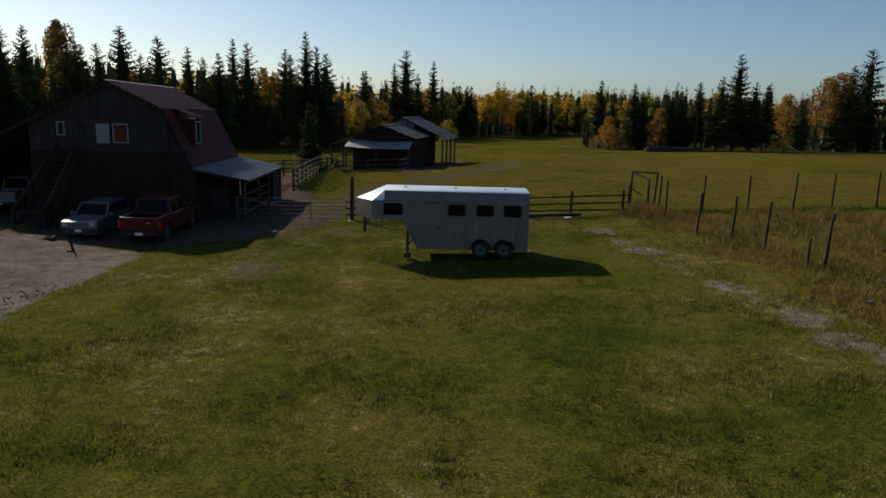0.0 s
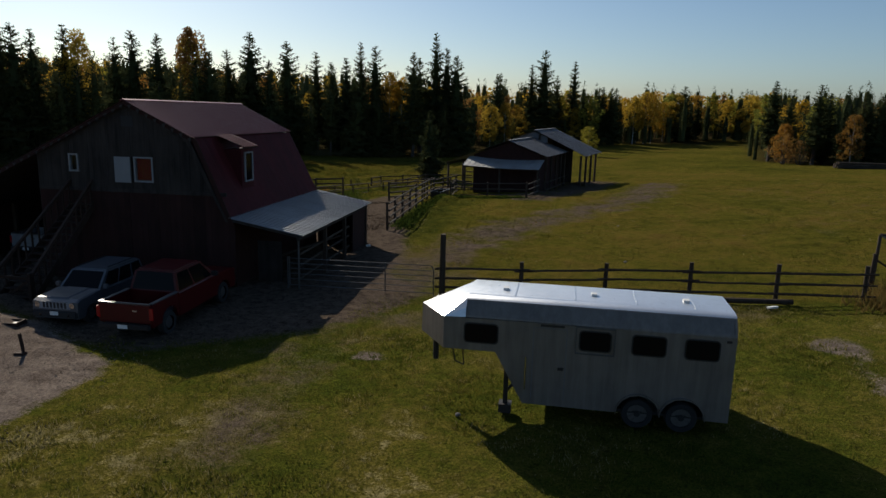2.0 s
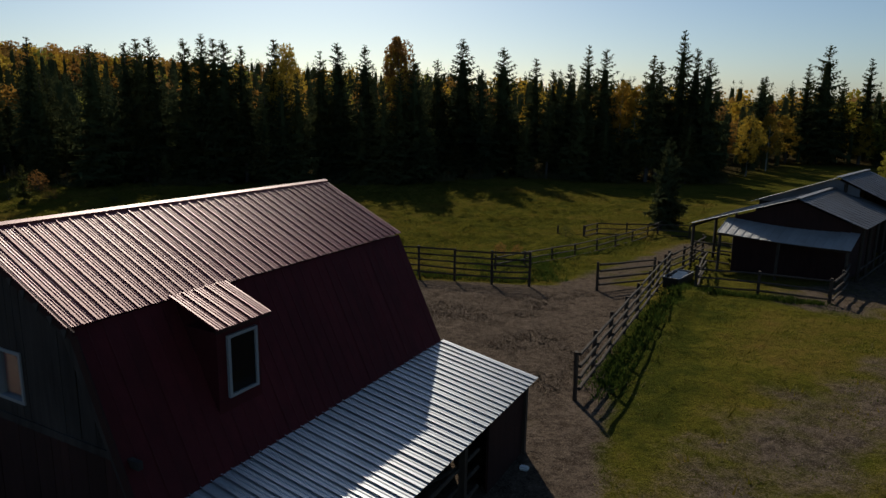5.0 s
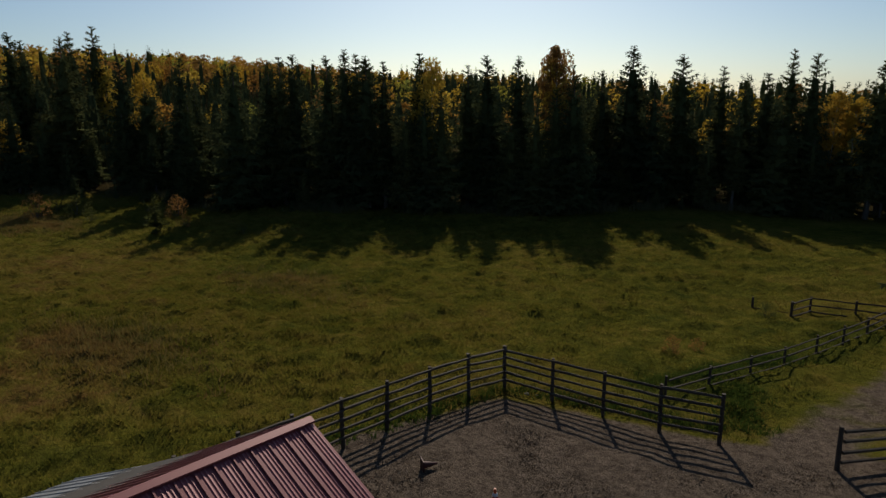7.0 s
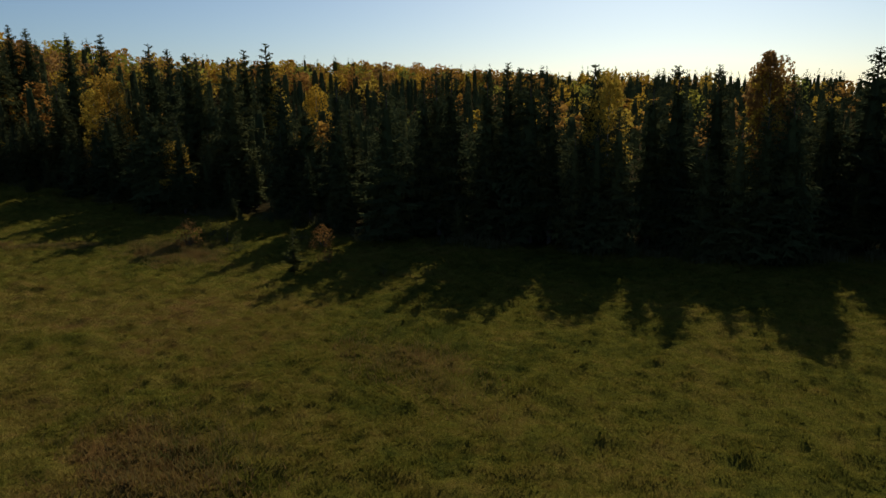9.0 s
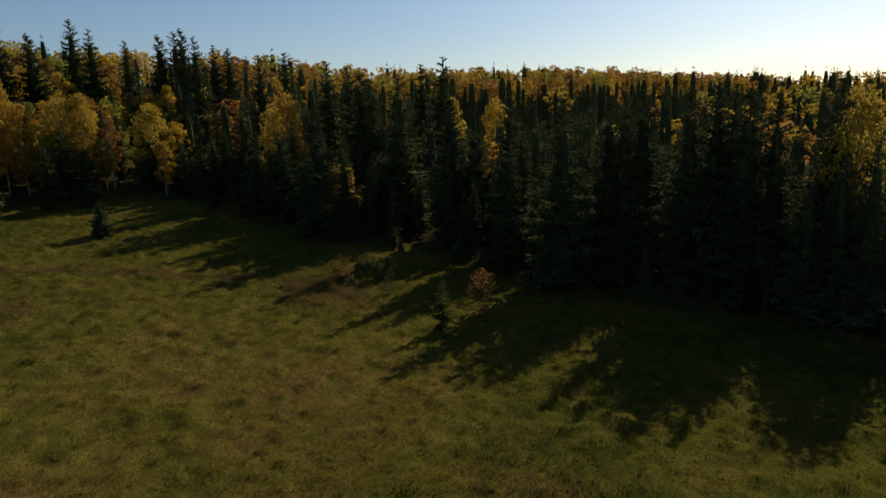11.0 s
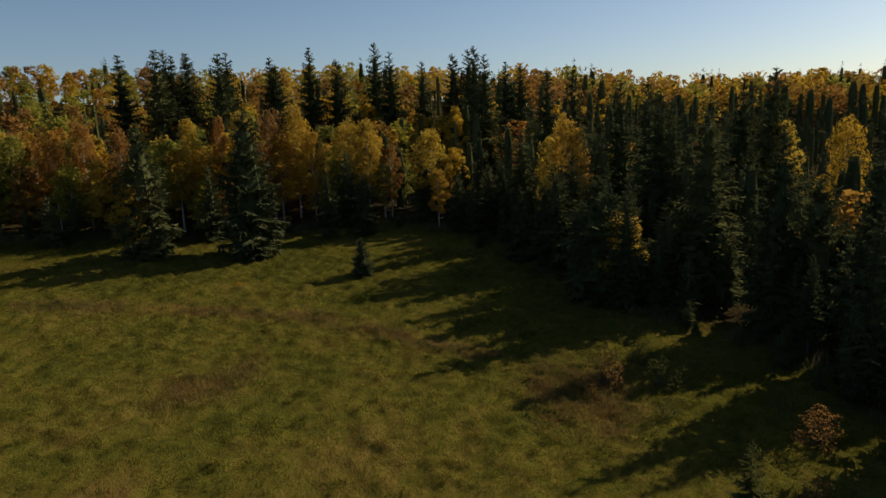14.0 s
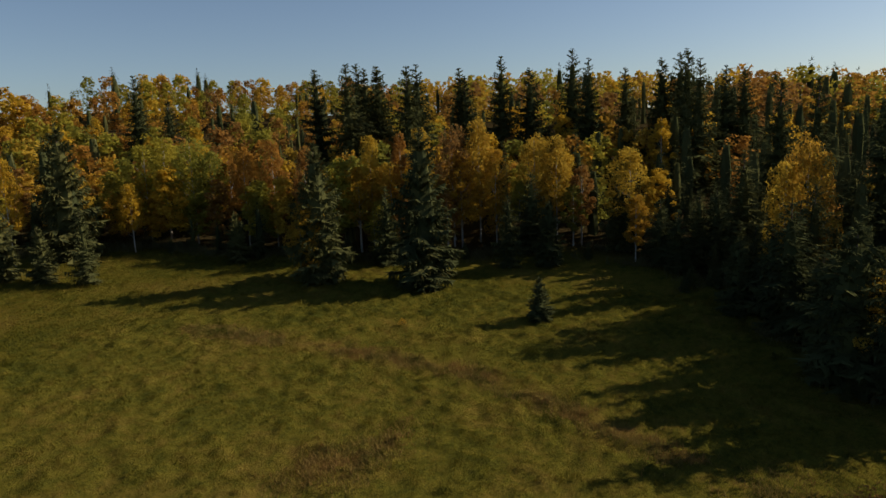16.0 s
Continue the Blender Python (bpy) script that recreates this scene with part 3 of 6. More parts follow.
def build_barn():
    y0, y1 = 35.32, 44.9
    barn = tagged(root("barn", (0, 0, 0)), "gambrel barn of weathered boards with red metal roof", "barn")
    # walls behind the boards
    part("wall", prism(B(), [(-20.5, -0.6), (-12.4, -0.6), (-12.45, 2.6), (-13.98, 5.5), (BX, 6.85), (-20.5, 4.8)], "y", y1 - 0.12, y1), M_BARN, barn)
    part("wall", box(B(), -12.5, -12.38, y0, y1 - 0.12, -0.6, 2.6), M_BARNRED, barn)
    part("wall", box(B(), -20.55, -20.43, y0 + 0.02, y1 - 0.12, -0.6, 4.75), M_BARN, barn)
    part("front_wall", prism(B(), [(-20.42, 3.7), (-12.98, 3.7), (-13.98, 5.5), (BX, 6.8), (-20.42, 4.8)], "y", y0 + 0.32, y0 + 0.36), M_DARK, barn)
    holes = [(-19.13, -18.72, 4.3, 5.0), (-16.36, -15.56, 3.98, 4.96)]
    wall = part("front_boards", box(B(), -20.5, -12.5, y0 + 0.03, y0 + 0.07, -0.6, -0.1), M_BARN, barn)
    board_wall(wall, -20.5, -12.42, y0, lambda x: 3.62, lambda x: barn_line(x) - 0.1, 0.2, M_BARN, holes)
    board_wall(wall, -20.5, -12.3, y0 + 0.012, lambda x: -0.5, lambda x: min(3.6, barn_line(x) - 0.1), 0.24, M_BARNRED)
    part("beam", box(B(), -20.5, -12.6, y0 - 0.07, y0 + 0.02, 3.56, 3.7), M_BARN, barn)
    # openings
    for name, a, b, lo, hi in (("window", -19.13, -18.72, 4.3, 5.0), ("window", -16.36, -15.56, 3.98, 4.96)):
        bm = B()
        for x in (a, b - 0.06):
            box(bm, x, x + 0.06, y0 - 0.07, y0 + 0.1, lo, hi)
        for z in (lo, hi - 0.06):
            box(bm, a + 0.06, b - 0.06, y0 - 0.07, y0 + 0.1, z, z + 0.06)
        w = part(name, bm, M_FRAME, barn, "white window frame")
        part("pane", box(B(), a + 0.05, b - 0.05, y0 + 0.0, y0 + 0.02, lo + 0.05, hi - 0.05), M_CLEAR, w)
    part("blind", box(B(), -16.29, -15.63, y0 + 0.06, y0 + 0.075, 4.05, 4.9), plain("orange_cloth", (0.17, 0.016, 0.011), 0.9, vary=0.9), barn, "orange blind behind the glass")
    part("shutter", box(B(), -17.16, -16.5, y0 - 0.09, y0 - 0.05, 3.95, 4.94), M_FRAME, barn, "white painted shutter panel")
    part("vent", box(B(), BX - 0.28, BX + 0.2, y0 - 0.05, y0 - 0.02, 6.1, 6.5), M_DARK, barn)
    # roofs
    roof = part("ridge_cap", prism(B(), [(BX - 0.1, BZ - 0.01), (BX, BZ + 0.045), (BX + 0.1, BZ - 0.0), (BX + 0.1, BZ - 0.03), (BX, BZ + 0.01), (BX - 0.1, BZ - 0.04)], "y", 35.02, 45.12), M_REDROOF, barn)
    slope(roof, (BX, BZ), (-13.8, 5.78), 35.05, 45.1, 0.265, M_REDROOF, rib=0.022)
    # steep lower slope, its shade painted in by the darker red
    slope(roof, (-13.86, 5.73), (-12.33, 2.62), 35.1, 45.05, 0.6, M_REDSHADE, 1, rib=0.006)
    slope(roof, (BX, BZ), (-20.6, 4.93), 35.05, 45.1, 0.265, M_REDROOF)
    slope(roof, (-20.55, 4.93), (-26.3, 2.2), 35.1, 45.0, 0.3, M_AWNING)
    part("deck", prism(B(), [(-26.2, 2.16), (BX, BZ - 0.06), (-13.93, 5.68), (-12.5, 2.6), (-12.6, 2.6), (-14.07, 5.57), (BX, BZ - 0.17), (-26.2, 2.04)], "y", 35.14, 45.0), M_BARN, barn)
    bm = B()
    for a, b in (((-26.25, 2.2), (BX, BZ)), ((BX, BZ), (-13.7, 5.76)), ((-13.7, 5.76), (-12.33, 2.6))):
        beam(bm, (a[0], 35.09, a[1] - 0.1), (b[0], 35.09, b[1] - 0.1), 0.03, 0.17)
    rake = part("rake_board", bm, M_BARNRED, barn)
    pale = plain("pale_trim", (0.06, 0.053, 0.05), 0.8, vary=0.8)
    x = -24.5
    while x < -13.9:
        z = barn_line(x) - 0.12
        part("trim_tooth", prism(B(), [(x, z), (x + 0.16, z + 0.03), (x + 0.09, z - 0.13)], "y", 35.05, 35.07), pale, rake)
        x += 0.34
    # dormer
    dy0, dy1 = 37.05, 38.45
    dorm = part("dormer", prism(B(), [(dy0 + 0.15, 3.55), (dy1 - 0.15, 3.55), (dy1 - 0.15, 5.28), (dy0 + 0.15, 5.25)], "x", -13.7, -12.84), M_REDSHADE, barn)
    slope(dorm, (-13.85, 5.82), (-12.66, 5.37), dy0, dy1, 0.29, M_REDROOF)
    part("fascia", beam(B(), (-12.7, dy0, 5.32), (-12.7, dy1, 5.32), 0.03, 0.08), M_BARNRED, dorm)
    bm = B()
    for a in (37.42, 38.12):
        box(bm, -12.86, -12.78, a, a + 0.06, 3.92, 5.14)
    for z in (3.92, 5.08):
        box(bm, -12.86, -12.78, 37.48, 38.12, z, z + 0.06)
    w = part("window", bm, M_FRAME, dorm, "white window frame")
    part("pane", box(B(), -12.86, -12.82, 37.46, 38.14, 3.96, 5.1), M_GLASS, w)
    # lean-to on the pasture side
    lean = part("lean_to", beam(B(), (-9.75, 35.2, 2.08), (-9.75, 45.1, 2.08), 0.1, 0.16), M_BARN, barn)
    slope(lean, (-12.42, 2.78), (-9.5, 2.24), 35.05, 45.2, 0.24, M_ZINC, 1, rib=0.032)
    part("deck", prism(B(), [(-12.38, 2.73), (-9.6, 2.215), (-9.6, 2.16), (-12.38, 2.66)], "y", 35.12, 45.15), M_BARN, lean)
    part("fascia", beam(B(), (-12.3, 35.09, 2.68), (-9.55, 35.09, 2.18), 0.03, 0.1), M_BARN, lean)
    part("post", pole(B(), (-9.8, 35.4, -0.3), (-9.8, 35.4, 2.02), 0.035), M_GATE, lean, "thin steel post")
    for y in (38.4, 41.2, 44.9):
        part("post", box(B(), -9.83, -9.68, y - 0.07, y + 0.07, -0.5, 2.02), M_POST, lean)
    part("side_wall", box(B(), -9.82, -9.76, 42.6, 45.0, -0.5, 2.02), M_BARNRED, lean)
    part("back_wall", box(B(), -12.35, -9.82, 44.95, 45.03, -0.5, 2.3), M_BARNRED, lean)
    for z in (0.45, 0.95, 1.4):
        part("rail", pole(B(), (-9.85, 35.6, z), (-9.85, 42.2, z + 0.04), 0.05), M_LOG, lean)
    part("rail", pole(B(), (-11.9, 37.5, 0.7), (-10.2, 42.0, 1.0), 0.05), M_LOG, lean)
    part("doorway", box(B(), -11.9, -10.9, 36.4, 36.46, -0.3, 1.7), M_BARN, lean)
    # carport on the other side
    for y in (35.5, 40.0, 44.3):
        part("post", box(B(), -25.95, -25.8, y - 0.08, y + 0.08, -0.8, 2.15), M_POST, barn)
    part("wall", prism(B(), [(-26.0, -0.8), (-20.6, -0.8), (-20.6, 4.75), (-26.0, 2.15)], "y", 44.75, 44.88), M_BARN, barn)
    part("side_wall", box(B(), -26.14, -26.06, 36.4, 44.88, -1.2, 2.08), M_BARNRED, barn)
    sag = radians(-1.1)               # the old timber has settled towards the back
    barn.matrix_basis = Matrix.Translation((-16.26, 35.0, 7.04)) @ Matrix.Rotation(radians(1.7), 4, "Z") @ Matrix.Rotation(sag, 4, "X") @ Matrix.Translation((-BX, -35.05, -BZ))
    return barn


build_barn()


def build_stair():
    st = tagged(root("outdoor_stair", (0, 0, 0)), "brown lumber outdoor stair climbing to the barn loft", "stairs")
    a, b = Vector((0, 31.35, 0.05)), Vector((0, 35.2, 3.0))
    for x0, x1 in ((-19.2, -18.9), (-17.75, -17.98)):
        part("stringer", beam(B(), (x0, a.y, a.z), (x1, b.y, b.z), 0.05, 0.26), M_LUMBER, st)
        part("handrail", beam(B(), (x0, a.y, a.z + 0.95), (x1, b.y, b.z + 0.95), 0.1, 0.1), M_LUMBER, st)
        for i in range(12):
            f = (i + 0.3) / 12
            p = a.lerp(b, f)
            x = x0 + (x1 - x0) * f
            part("baluster", beam(B(), (x, p.y, p.z), (x, p.y, p.z + 0.92), 0.045, 0.06, up=(0, 1, 0)), M_LUMBER, st)
        part("newel_post", box(B(), x0 - 0.06, x0 + 0.06, a.y - 0.12, a.y, -0.4, 1.12), M_LUMBER, st)
    for i in range(15):
        f = (i + 0.5) / 15
        p = a.lerp(b, f)
        xa, xb = -19.2 + 0.3 * f, -17.75 - 0.23 * f
        part("tread", box(B(), xa + 0.03, xb - 0.03, p.y - 0.14, p.y + 0.14, p.z + 0.03, p.z + 0.07), M_LUMBER, st)
    part("brace", beam(B(), (-19.1, 31.4, 0.05), (-17.8, 31.4, 0.85), 0.05, 0.09), M_LUMBER, st)
    part("rail", beam(B(), (-19.2, 31.3, 0.92), (-17.7, 31.3, 0.92), 0.06, 0.1), M_LUMBER, st)


build_stair()


# ---- second shed, in the pasture ----
def build_shed():
    sh = tagged(root("pole_shed", (0, 0, 0)), "dark pole shed with patched metal roofs and awning", "shed")
    y0, y1 = 72.0, 79.0
    part("front_wall", prism(B(), [(-8.2, -1.4), (-2.0, -1.4), (-2.0, 2.75), (-4.8, 3.75), (-8.2, 2.5)], "y", y0, y0 + 0.1), M_BARNRED, sh)
    # this side is open between posts: dark sheet added for the shade inside
    part("side_wall", box(B(), -2.2, -2.1, y0 + 0.1, y1, -1.4, 2.66), M_BARNRED, sh)
    for y in (72.3, 74.0, 75.7, 77.4, 78.8):
        part("post", pole(B(), (-1.5, y, -1.6), (-1.5, y, 2.6), 0.09), M_POST, sh)
    for z in (0.1, 0.75):
        part("rail", pole(B(), (-1.42, 72.3, z - 0.4), (-1.42, 78.8, z - 0.4), 0.05), M_LOG, sh)
    part("side_wall", box(B(), -8.2, -8.1, y0 + 0.1, y1, -1.4, 2.4), M_BARN, sh)
    part("back_wall", box(B(), -8.1, -2.1, y1 - 0.1, y1, -1.4, 2.5), M_BARN, sh)
    r = part("ridge_cap", beam(B(), (-4.8, y0 - 0.3, 3.93), (-4.8, y1, 3.93), 0.3, 0.04), M_OLDZINC, sh)
    slope(r, (-4.8, 3.9), (-1.25, 2.66), y0 - 0.3, y1 + 0.4, 0.6, M_OLDZINC, 2)
    slope(r, (-4.8, 3.9), (-10.9, 1.68), y0 - 0.3, y1 + 0.4, 0.6, M_OLDZINC, 2)
    aw = part("awning", beam(B(), (-8.6, y0 - 1.35, 1.52), (-1.6, y0 - 1.35, 1.52), 0.1, 0.12), M_POST, sh)
    me = ribbed("roof_panel", 0.47, 1.75, M_AWNING, 2)
    for i in range(15):
        sag = -0.16 * math.sin(math.pi * i / 14)
        d = Vector((0.0, -1.6, -0.72 - sag * 0.6)).normalized()
        up = Vector((1, 0, 0)).cross(-d)
        m = Matrix((Vector((1, 0, 0)), -d, up)).transposed().to_4x4()
        m.translation = Vector((-8.6 + i * 0.47, y0 - 0.02, 2.36 + sag))
        shared("roof_panel", me, aw, m)
    for x in (-8.5, -5.2, -1.75):
        part("post", pole(B(), (x, y0 - 1.3, gz(x, y0) - 0.3), (x, y0 - 1.3, 1.5), 0.09), M_LOG, aw)
    for x, y in ((-10.7, 72.0), (-10.7, 75.5), (-10.7, 79.0)):
        part("post", pole(B(), (x, y, gz(x, y) - 0.3), (x, y, 1.7), 0.1), M_LOG, sh)
    for z in (-0.6, -0.05, 0.5):
        part("rail", pole(B(), (-10.7, 72.05, z), (-8.3, 72.05, z + 0.05), 0.055), M_LOG, sh)
        part("rail", pole(B(), (-10.7, 75.5, z), (-8.3, 75.5, z + 0.05), 0.055), M_LOG, sh)
    part("beam", pole(B(), (-10.75, 71.8, 1.55), (-10.75, 79.2, 1.55), 0.09), M_LOG, sh)
    sh.matrix_basis = Matrix.Translation((-4.8, 71.7, 0)) @ Matrix.Rotation(radians(-14), 4, "Z") @ Matrix.Translation((4.8, -71.7, 0))
    # the higher part behind, turned alike
    t = root("hay_shed", (-2.0, 81.6, 0), -15)
    tagged(t, "open-sided pole hay shed with grey metal roof", "shed")
    r = part("ridge_cap", beam(B(), (0, -3.4, 4.62), (0, 3.4, 4.62), 0.3, 0.04), M_OLDZINC, t)
    slope(r, (0.0, 4.6), (5.1, 2.35), -3.4, 3.4, 0.6, M_OLDZINC, 2)
    slope(r, (0.0, 4.6), (-5.2, 2.5), -3.4, 3.4, 0.6, M_OLDZINC, 2)
    part("gable", prism(B(), [(-4.9, 2.4), (4.7, 2.3), (0, 4.45)], "y", 3.1, 3.2), M_BARN, t)
    part("upper_wall", prism(B(), [(-4.9, 2.6), (-0.2, 4.45), (1.2, 3.9), (1.2, 2.6)], "y", -3.1, -3.0), M_OLDZINC, t)
    for x in (-4.8, 0.4, 4.6):
        for y in (-3.1, -1.0, 1.0, 3.05):
            z = gz(-2.0 + x, 81.6 + y)
            part("post", pole(B(), (x, y, z - 0.4), (x, y, 4.4 - abs(x) * 0.45), 0.11), M_POST, t)
    part("back_wall", box(B(), -4.8, 2.2, 2.9, 3.0, -1.8, 2.6), M_BARN, t)
    part("stall_wall", box(B(), -4.8, 0.5, -2.9, -2.8, -1.8, 2.6), M_BARN, t)


build_shed()


# ---- fences ----
def rail_fence(pts, label, rails, height, thick=0.06, post=0.08, lap=0.0, group="", closed_top=0.0, top=0.98, material=None, between=True, name="rail_fence"):
    """Posts at the given places and round rails from post to post."""
    f = tagged(root(name, (pts[0][0], pts[0][1], gz(*pts[0]))), label, "fence", group)
    o = Vector((pts[0][0], pts[0][1], gz(*pts[0])))
    rnd = random.Random(int(abs(pts[0][0] * 97 + pts[0][1] * 31)))
    g = [Vector((x, y, gz(x, y))) - o for x, y in pts]
    for p in g:
        h = height + rnd.uniform(0.02, 0.12) + closed_top
        lean = Vector((rnd.uniform(-0.04, 0.04), rnd.uniform(-0.04, 0.04), 0))
        part("post", pole(B(), p - Vector((0, 0, 0.3)), p + lean + Vector((0, 0, h)), post * rnd.uniform(0.9, 1.15), post * 0.9, 7, 2, 0.01, rnd.random()), M_POST, f)
    for p, q in zip(g, g[1:]):
        d = (q - p).normalized()
        off = Vector((d.y, -d.x, 0)) * (post + thick * 0.6) * (1 if rnd.random() < 0.75 else 1)
        for k in range(rails):
            z = height * (0.24 + (top - 0.24) * k / max(1, rails - 1))
            a = p - d * lap + off + Vector((0, 0, z + rnd.uniform(-0.035, 0.035)))
            b = q + d * lap + off + Vector((0, 0, z + rnd.uniform(-0.035, 0.035)))
            part("rail", pole(B(), a, b, thick * rnd.uniform(0.85, 1.15), thick * rnd.uniform(0.7, 0.95), 6, 3, 0.015, rnd.random()), material or M_LOG, f)
    return f


rail_fence([(-26.6, 45.2), (-26.6, 47.2), (-26.6, 49.2), (-26.6, 51.2), (-26.62, 53.2), (-26.65, 55.3), (-26.65, 57.6), (-26.6, 59.9), (-26.25, 61.9)], "grey pole corral fence with five rails", 5, 1.92, group="corral fences")
rail_fence([(-26.25, 61.9), (-23.75, 61.95), (-21.4, 62.05), (-19.1, 62.2), (-17.05, 62.7)], "grey pole corral fence ending at a gap", 5, 1.9, group="corral fences")
rail_fence([(-13.45, 63.45), (-11.25, 66.6)], "short four-rail fence panel beside the gap", 4, 1.5, group="corral fences")
rail_fence([(-9.7, 48.9), (-9.82, 51.2), (-9.95, 53.6), (-10.08, 56.2), (-10.22, 58.9), (-10.4, 61.8), (-10.6, 64.6), (-10.8, 67.2), (-10.95, 69.0)], "pale weathered corral fence with four rails", 4, 1.6, group="corral fences")
rail_fence([(-20.3, 65.2), (-19.7, 68.2), (-19.0, 71.3), (-18.4, 74.3), (-17.85, 77.6), (-17.35, 80.8), (-16.85, 84.0), (-16.4, 87.3), (-16.0, 90.7)], "slender three-rail pole fence along the lane", 3, 1.12, 0.045, 0.065, group="lane fences")
rail_fence([(-21.3, 85.0), (-20.8, 87.2), (-18.2, 87.4), (-15.6, 87.6), (-13.0, 87.4)], "far three-rail pole fence by the meadow", 3, 1.2, group="lane fences")
rail_fence([(-24.0, 86.0), (-21.6, 86.2)], "sagging end of an old pole fence", 1, 0.9, 0.04, group="lane fences")
rail_fence([(-8.9, 66.0), (-5.9, 66.0), (-2.7, 65.5)], "weathered three-rail pen fence beside the shed", 3, 1.25, group="pen fences")
rail_fence([(-2.7, 65.5), (-2.25, 68.0), (-2.0, 70.6)], "weathered pen fence running to the awning post", 3, 1.25, group="pen fences")
rail_fence([(-10.9, 69.0), (-10.6, 71.8), (-10.6, 75.5), (-10.6, 79.0)], "weathered pen fence under the shed eave", 4, 1.5, group="pen fences")
rail_fence([(-8.9, 66.0), (-9.2, 68.8), (-9.4, 71.8)], "weathered pen fence of rough poles", 3, 1.3, group="pen fences")
rail_fence([(-4.0, 35.95), (-1.05, 36.0), (2.0, 36.5), (5.0, 36.6), (7.95, 36.55), (10.8, 36.5)], "dark yard fence with three lapped rails", 3, 1.25, 0.05, 0.085, 0.3, "yard fences", top=0.84, material=M_POST)


def build_gate():
    g = tagged(root("metal_gate", (-10.0, 35.45, gz(-7, 35.45))), "galvanised tube farm gate hung on a post", "gate")
    n, w, h = 6, 5.75, 1.2
    for i in range(n):
        z = 0.14 + (h - 0.14) * (i / (n - 1)) ** 0.92
        part("bar", pole(B(), (0.05, 0, z), (w - (0.22 if i == n - 1 else 0.05), 0, z + 0.06), 0.017), M_GATE, g)
    bm = B()
    for k in range(4):
        a, b = radians(22.5 * k), radians(22.5 * (k + 1))
        pole(bm, (w - 0.22 + 0.19 * math.sin(a), 0, h - 0.13 + 0.19 * math.cos(a)), (w - 0.22 + 0.19 * math.sin(b), 0, h - 0.13 + 0.19 * math.cos(b)), 0.02, n=6)
    part("corner_bend", bm, M_GATE, g)
    part("upright", pole(B(), (w - 0.03, 0.0, 0.1), (w - 0.03, 0.0, h - 0.12), 0.022), M_GATE, g)
    part("brace", pole(B(), (w + 0.28, 0.1, -0.05), (w + 0.22, 0.05, 1.0), 0.03), M_POST, g, "short wooden brace")
    for x in (0.03, 3.85):
        part("upright", pole(B(), (x, 0.03, 0.1), (x, 0.03, h + 0.06), 0.024), M_GATE, g)
    p = tagged(root("gate_post", (-3.98, 35.5, gz(-3.98, 35.5))), "tall dark wooden gate post with pale foot", "post")
    part("post", pole(B(), (0, 0, -0.4), (0.02, 0, 2.4), 0.115, 0.1, 9, 3, 0.01), M_POST, p)
    part("foot", prism(B(), [(-0.16, -0.14), (0.17, -0.16), (0.15, 0.1), (-0.13, 0.14)], "z", -0.1, 0.06), M_WHITE, p)
    q = tagged(root("hinge_post", (-10.05, 35.5, gz(-10.05, 35.5))), "steel gate hinge post", "post")
    part("post", pole(B(), (0, 0, -0.4), (0, 0, 1.3), 0.03), M_GATE, q)


build_gate()


